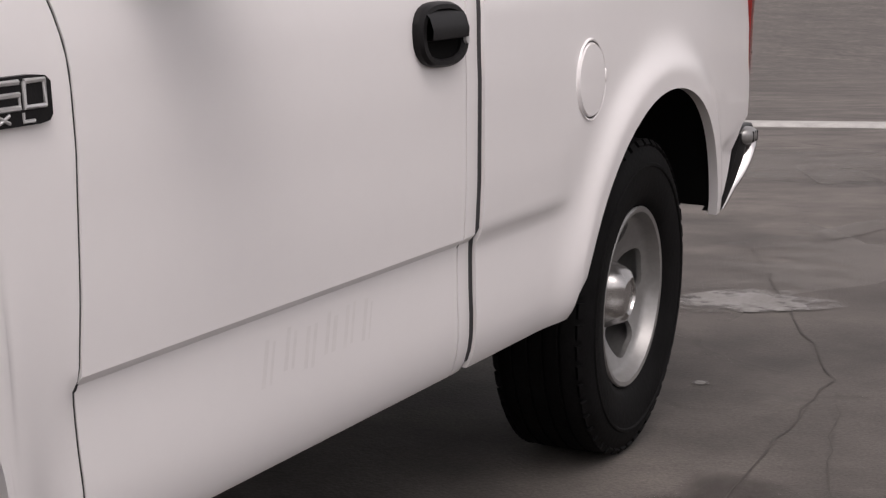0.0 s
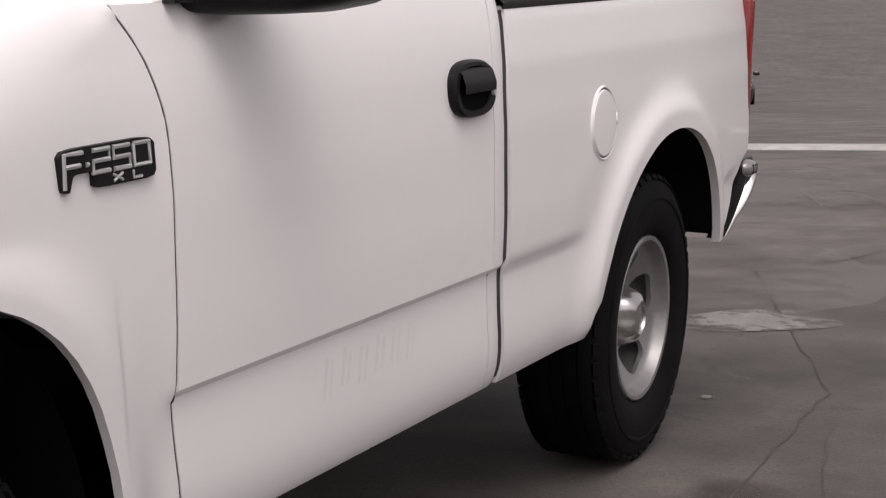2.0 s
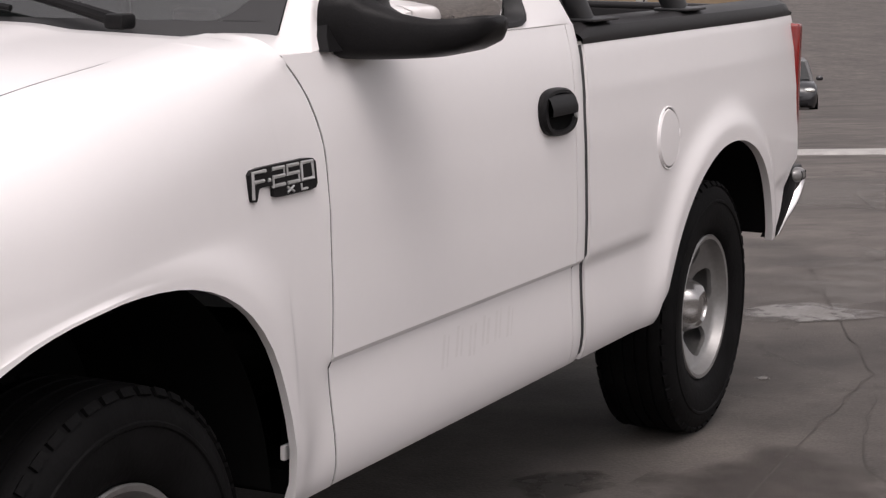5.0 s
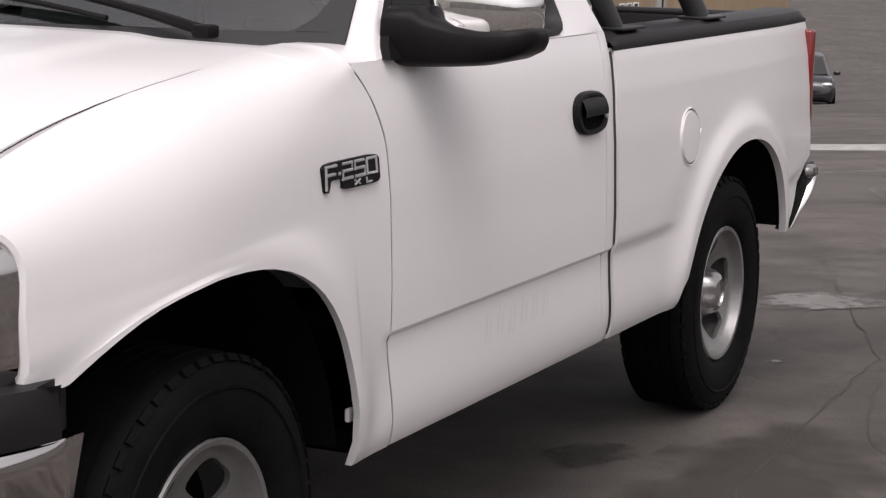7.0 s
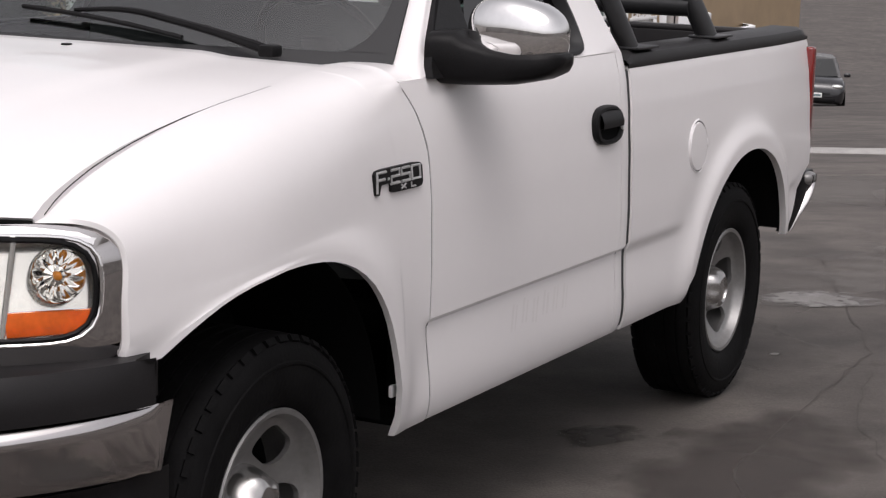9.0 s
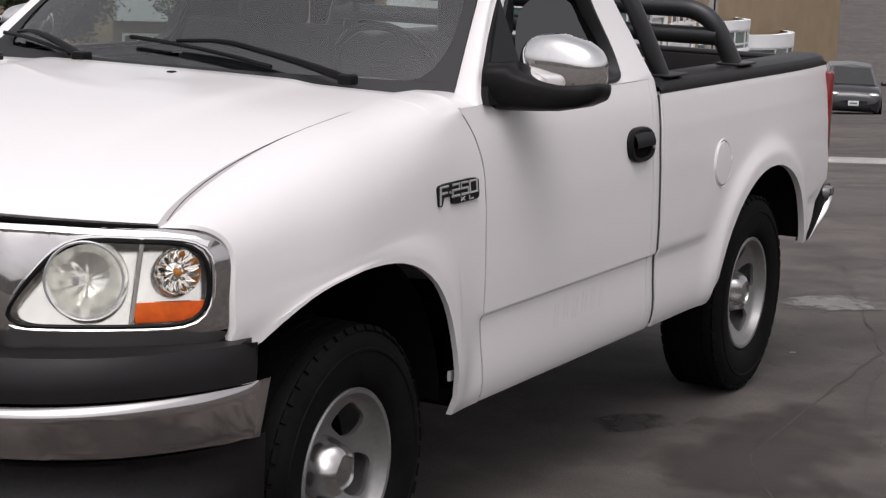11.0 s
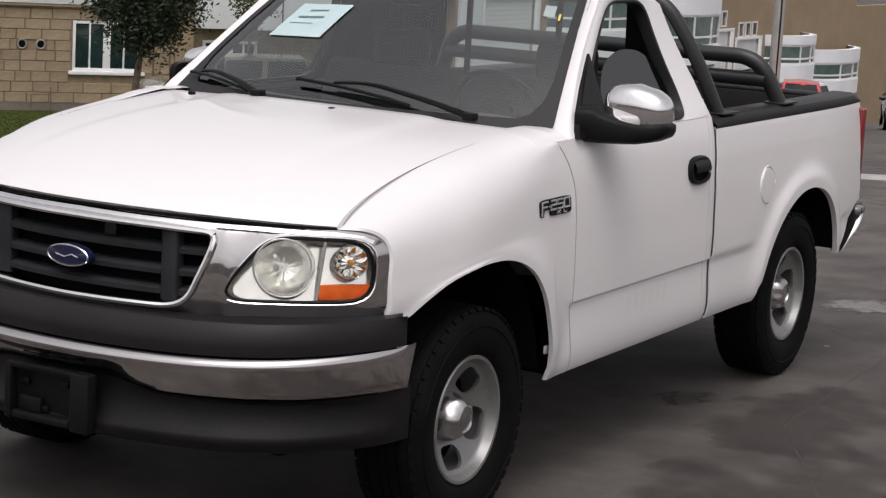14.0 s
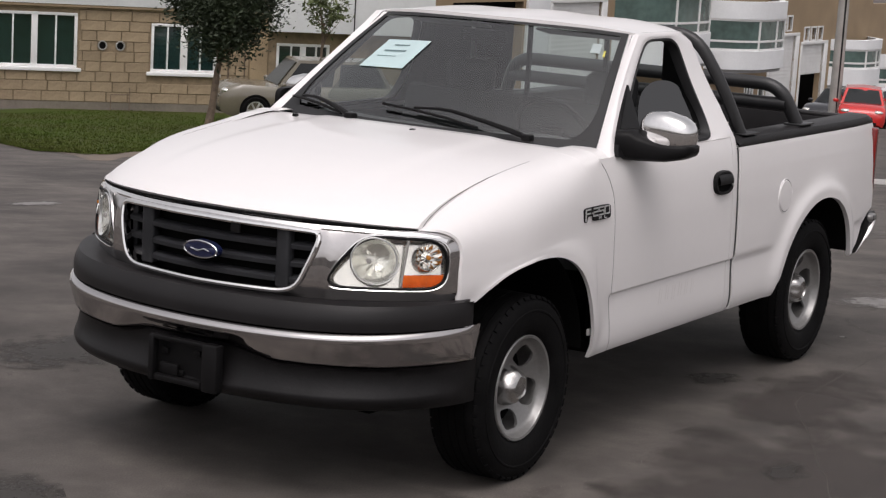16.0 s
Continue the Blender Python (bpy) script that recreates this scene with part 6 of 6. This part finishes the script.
# ---- trees ----
def tree(base, lean, height, trunk_r, crown_c, crown_r, leaves, leaf, mat, label, seed, clumps=60):
    rnd = random.Random(seed)
    t = thing("tree", label, "tree", "street trees")
    bx, by = base
    z0 = ground_z(bx, by) - 0.05
    top = Vector((bx + lean[0], by + lean[1], z0 + height))
    b0 = Vector((bx, by, z0))
    bm = tube([b0, b0.lerp(top, 0.3) + Vector((0.02, 0, 0)), b0.lerp(top, 0.65) + Vector((-0.02, 0.01, 0)), top], [trunk_r * 1.25, trunk_r, trunk_r * 0.85, trunk_r * 0.5], 10)
    c0 = Vector((top.x + crown_c[0], top.y + crown_c[1], top.z + crown_c[2]))
    tips = []
    for k in range(clumps):
        while True:
            v = Vector((rnd.uniform(-1, 1), rnd.uniform(-1, 1), rnd.uniform(-1, 1)))
            if 0.25 < v.length < 1:
                break
        tips.append(c0 + Vector((v.x * crown_r[0], v.y * crown_r[1], v.z * crown_r[2])))
    for p in tips[:14]:
        q = b0.lerp(top, rnd.uniform(0.72, 1.0))
        tube([q, q.lerp(p, 0.5) + Vector((0, 0, 0.04)), p], [trunk_r * 0.4, trunk_r * 0.2, trunk_r * 0.08], 6, bm)
    part("trunk", bm, BARK, t)
    verts, faces = [], []
    for k in range(leaves):
        p = tips[k % len(tips)] + Vector((rnd.gauss(0, 1), rnd.gauss(0, 1), rnd.gauss(0, 1))) * min(crown_r) * 0.20
        a = Vector((rnd.uniform(-1, 1), rnd.uniform(-1, 1), rnd.uniform(-0.7, 0.5))).normalized()
        b = a.orthogonal().normalized()
        b.rotate(Matrix.Rotation(rnd.uniform(0, 6.3), 3, a))
        s = leaf * rnd.uniform(0.6, 1.3)
        i = len(verts)
        verts += [p - a * s, p + b * s * 0.4, p + a * s, p - b * s * 0.4]
        faces.append((i, i + 1, i + 2, i + 3))
    me = bpy.data.meshes.new("crown")
    me.from_pydata([tuple(v) for v in verts], [], faces)
    me.materials.append(mat)
    cr = new("crown", me)
    cr.parent = t
    return t


tree((23.6, 19.7), (0.34, -0.10), 1.95, 0.075, (-0.05, 0.0, 0.85), (1.02, 1.02, 1.05), 30000, 0.050, LEAFDARK, "street tree with dense dark rounded crown", 3, 170)
tree((37.2, 26.7), (0.05, 0.0), 2.75, 0.04, (0.0, 0.0, 0.3), (0.60, 0.60, 0.60), 640, 0.085, LEAFLIGHT, "young thin tree with sparse leaves", 5, 40)


# ---- parked cars, street pole, far walls ----
def car_paint(name, color, rough=0.25):
    return material(name, color, rough, var=0.06, scale=1.5, fine=20, coat=0.6)


CARGLASS = material("dark_car_glass", (0.010, 0.012, 0.013), 0.08, var=0.3, scale=2, spec=0.4)
ALLOY = material("bright_alloy", (0.55, 0.55, 0.54), 0.3, 0.7, var=0.15, scale=8)


def car(label, paint, at, heading, length, width, height, belt, nose, tail, cab, wheel_r=0.31, category="car"):
    """cab: the four stations of the greenhouse: screen foot, roof front, roof end, rear foot; +x is the car's front."""
    x, y = at
    c = thing("car", label, category, "parked cars", at=(x, y, ground_z(x, y)), turn=heading)
    half, w = length / 2, width / 2
    stations = [(-half, 0.32, tail - 0.10, 0.80), (-half + 0.06, 0.24, tail, 0.93), (-half + 0.35, 0.20, tail + 0.02, 0.985), (cab[3], 0.19, belt, 1.0), (0.0, 0.19, belt - 0.02, 1.0), (cab[0], 0.19, belt - 0.03, 1.0), (half - 0.55, 0.20, nose + 0.06, 0.985), (half - 0.18, 0.22, nose - 0.04, 0.93), (half - 0.04, 0.28, nose - 0.16, 0.82), (half, 0.32, nose - 0.26, 0.72)]
    rows = []
    for px, zb, zt, k in stations:
        ww = w * k
        sec = [(-ww * 0.92, zb), (-ww * 0.985, zb + 0.14), (-ww, (zb + zt) / 2 + 0.06), (-ww * 0.975, zt - 0.10), (-ww * 0.90, zt - 0.02), (-ww * 0.60, zt + 0.02), (0, zt + 0.035)]
        rows.append([(px, a, b) for a, b in sec] + [(px, -a, b) for a, b in sec[-2::-1]])
    bm = sheet(rows, close=True)
    bmesh.ops.holes_fill(bm, edges=[e for e in bm.edges if e.is_boundary])
    part("body", bm, paint, c)
    top_w, bot_w = w * 0.72, w * 0.90
    rise = height - 0.05
    quad = [[(cab[3], -bot_w, belt - 0.05), (cab[2], -top_w, rise), (cab[1], -top_w, rise), (cab[0], -bot_w, belt - 0.07)]]
    quad.append([(a, -b, z) for a, b, z in quad[0]])
    for s, q in zip((-1, 1), quad):
        mid = 0.5 * (cab[1] + cab[2])
        for name, u0, u1 in (("rear_window", 0.04, 0.47), ("front_window", 0.53, 0.96)):
            pts = []
            for u, top in ((u0, 0), (u1, 0), (u1, 1), (u0, 1)):
                a, b = (Vector(q[1]), Vector(q[2])) if top else (Vector(q[0]), Vector(q[3]))
                pts.append(a.lerp(b, u))
            lo, hi = 0.08, 0.90
            pts = [pts[0].lerp(pts[3], lo), pts[1].lerp(pts[2], lo), pts[1].lerp(pts[2], hi), pts[0].lerp(pts[3], hi)]
            b2 = bmesh.new()
            b2.faces.new([b2.verts.new((v.x, v.y + s * 0.012, v.z)) for v in pts])
            part(name, b2, CARGLASS, c)
    cabin = []
    for u in (0.0, 0.5, 1.0):
        row = []
        for k in range(4):
            a, b = Vector(quad[0][k]), Vector(quad[1][k])
            row.append(a.lerp(b, u) + Vector((0, 0, 0.05 * (u == 0.5) if k in (1, 2) else 0)))
        cabin.append(row)
    b3 = sheet(cabin)
    for q in (cabin[0], cabin[2]):
        b3.faces.new([b3.verts.new(p) for p in q])
    part("cabin", b3, paint, c)
    for name, i, j in (("windscreen", 3, 2), ("rear_screen", 0, 1)):
        a, b, d, e = Vector(quad[0][i]), Vector(quad[1][i]), Vector(quad[1][j]), Vector(quad[0][j])
        out = Vector((0.02 if i == 3 else -0.02, 0, 0.025))
        pts = [a.lerp(e, 0.08).lerp(b.lerp(d, 0.08), 0.06), a.lerp(e, 0.08).lerp(b.lerp(d, 0.08), 0.94), a.lerp(e, 0.92).lerp(b.lerp(d, 0.92), 0.92), a.lerp(e, 0.92).lerp(b.lerp(d, 0.92), 0.08)]
        b2 = bmesh.new()
        b2.faces.new([b2.verts.new(v + out) for v in pts])
        part(name, b2, CARGLASS, c)
    for px in (-half + 0.80, half - 0.86):
        for s in (-1, 1):
            wh = new("wheel")
            wh.parent = c
            wh.matrix_basis = pose(px, s * (w - 0.10), wheel_r, 0, 0, 0 if s < 0 else 180)
            part("tyre", lathe([(wheel_r * 0.62, -0.10), (wheel_r * 0.9, -0.115), (wheel_r, -0.09), (wheel_r, 0.09), (wheel_r * 0.6, 0.1)], 28), RUBBER, wh)
            # Black disc for the shade behind the spokes.
            rb_ = lathe([(wheel_r * 0.64, -0.105), (wheel_r * 0.58, -0.085), (wheel_r * 0.5, -0.06), (0.0, -0.06)], 28)
            part("rim_back", rb_, DEEP, wh)
            sp = lathe([(wheel_r * 0.66, -0.106), (wheel_r * 0.66, -0.112), (wheel_r * 0.58, -0.112), (wheel_r * 0.57, -0.10)], 28)
            for k in range(6):
                a = math.pi / 3 * k
                box((wheel_r * 0.52, 0.02, 0.05), (0, 0, 0), 0.006, 1, sp, Matrix.Rotation(-a, 4, "Y") @ Matrix.Translation((wheel_r * 0.32, -0.10, 0)))
            part("rim", sp, ALLOY, wh)
            # Black ring stands in for the shaded wheel arch.
            part("wheel_arch", lathe([(wheel_r * 1.16, -0.096), (wheel_r * 1.13, -0.108), (wheel_r * 0.98, -0.100), (wheel_r * 0.95, 0.05)], 28), DEEP, wh)
    for s in (-1, 1):
        part("headlamp", shell((half - 0.16, s * w * 0.66, nose - 0.14), (0.15, 0.17, 0.075), -1, 1, sharp=2.2), LAMPHAZE, c)
        part("tail_lamp", box((0.10, 0.22, 0.14), (-half + 0.07, s * w * 0.72, tail - 0.10), 0.03, 2), REDLENS, c)
        part("door_mirror", shell((cab[0] - 0.12, s * (w + 0.08), belt + 0.03), (0.06, 0.10, 0.065), -1, 1), paint, c)
    part("grille", box((0.04, width * 0.46, 0.10), (half - 0.02, 0, nose - 0.34), 0.015, 2), BLACK, c)
    part("lower_intake", box((0.04, width * 0.62, 0.12), (half - 0.015, 0, 0.34), 0.015, 2), BLACK, c)
    for px, s in ((half + 0.012, 1), (-half - 0.004, -1)):
        part("number_plate", box((0.012, 0.30, 0.14), (px, 0, 0.48 if s > 0 else tail - 0.25), 0.004), WHITEFRAME, c, "white plate with a plain dark bar")
        part("plate_bar", box((0.006, 0.22, 0.05), (px + s * 0.006, 0, 0.48 if s > 0 else tail - 0.25)), INK, c)
    return c


TAN = car_paint("tan_metallic_paint", (0.15, 0.132, 0.100))
BLACKCAR = car_paint("black_car_paint", (0.012, 0.012, 0.014))
NAVY = car_paint("dark_blue_black_paint", (0.012, 0.013, 0.018))
WHITECAR = car_paint("plain_white_paint", (0.75, 0.75, 0.75))
REDCAR = car_paint("red_car_paint", (0.55, 0.02, 0.018))
car("tan sport utility vehicle parked beside the lawn", TAN, (35.0, 25.6), 140, 4.75, 1.88, 1.72, 1.02, 0.98, 1.02, (0.95, 0.35, -1.75, -2.15), wheel_r=0.36)
car("dark blue-black saloon parked by the street pole", NAVY, (64.6, 21.8), 180, 4.5, 1.75, 1.43, 0.92, 0.82, 0.95, (0.95, 0.25, -0.85, -1.55))
car("white sport utility vehicle with red tail lamps", WHITECAR, (73.6, 24.3), 180, 4.5, 1.85, 1.68, 1.02, 0.95, 1.05, (1.0, 0.45, -1.6, -2.1), wheel_r=0.34)
car("small black hatchback facing the yard", BLACKCAR, (53.0, 13.3), 200, 3.9, 1.69, 1.48, 0.95, 0.86, 0.98, (0.85, 0.25, -1.35, -1.8), wheel_r=0.30)
car("red car with chrome grille facing the yard", REDCAR, (61.0, 19.7), 200, 4.3, 1.72, 1.46, 0.95, 0.88, 0.98, (0.90, 0.25, -1.2, -1.8))


def pole(at):
    x, y = at
    z = ground_z(x, y)
    p = thing("utility_pole", "grey concrete utility pole with a black conduit", "pole", at=(x, y, z))
    part("shaft", tube([(0, 0, -0.3), (0, 0, 4), (0, 0, 9)], [0.22, 0.20, 0.16], 16), CONCRETE, p)
    part("conduit", tube([(-0.13, -0.12, -0.1), (-0.12, -0.11, 5.5)], 0.045, 8), BLACK, p, "black conduit pipe")
    part("cross_arm", box((0.10, 1.6, 0.10), (0, 0, 8.6), 0.01), CONCRETE, p)
    return p


pole((61.4, 20.9))
# plain walls and a low warehouse closing the street behind the viewer
for k, (x0, y0, x1, y1, h) in enumerate(((-60, 60, -60, -70, 6.0), (-60, -70, 150, -70, 7.5), (150, -70, 170, 20, -6.0), (-60, 60, 5, 62, 6.0))):
    f = Facade(x0, y0, math.degrees(math.atan2(y1 - y0, x1 - x0)))
    ln = math.hypot(x1 - x0, y1 - y0)
    tagged(part(f"wall_{k + 1}", f.slab(0, ln, -14, h, -0.4, 0.0), FARWALL), "plain grey boundary wall of the yard", "wall", kind="structure")

# ---- stone blocks of the near facade, last ----
stones(FA, -3.2, 4.84, -2.99, -0.99, [(q[0] - 0.03, q[1] + 0.03, q[2] - 0.08, q[3] + 0.02) for q in (W1, W2, DOOR)] + [(1.80, 2.36, -1.97, -1.77)], stone_house, 2)
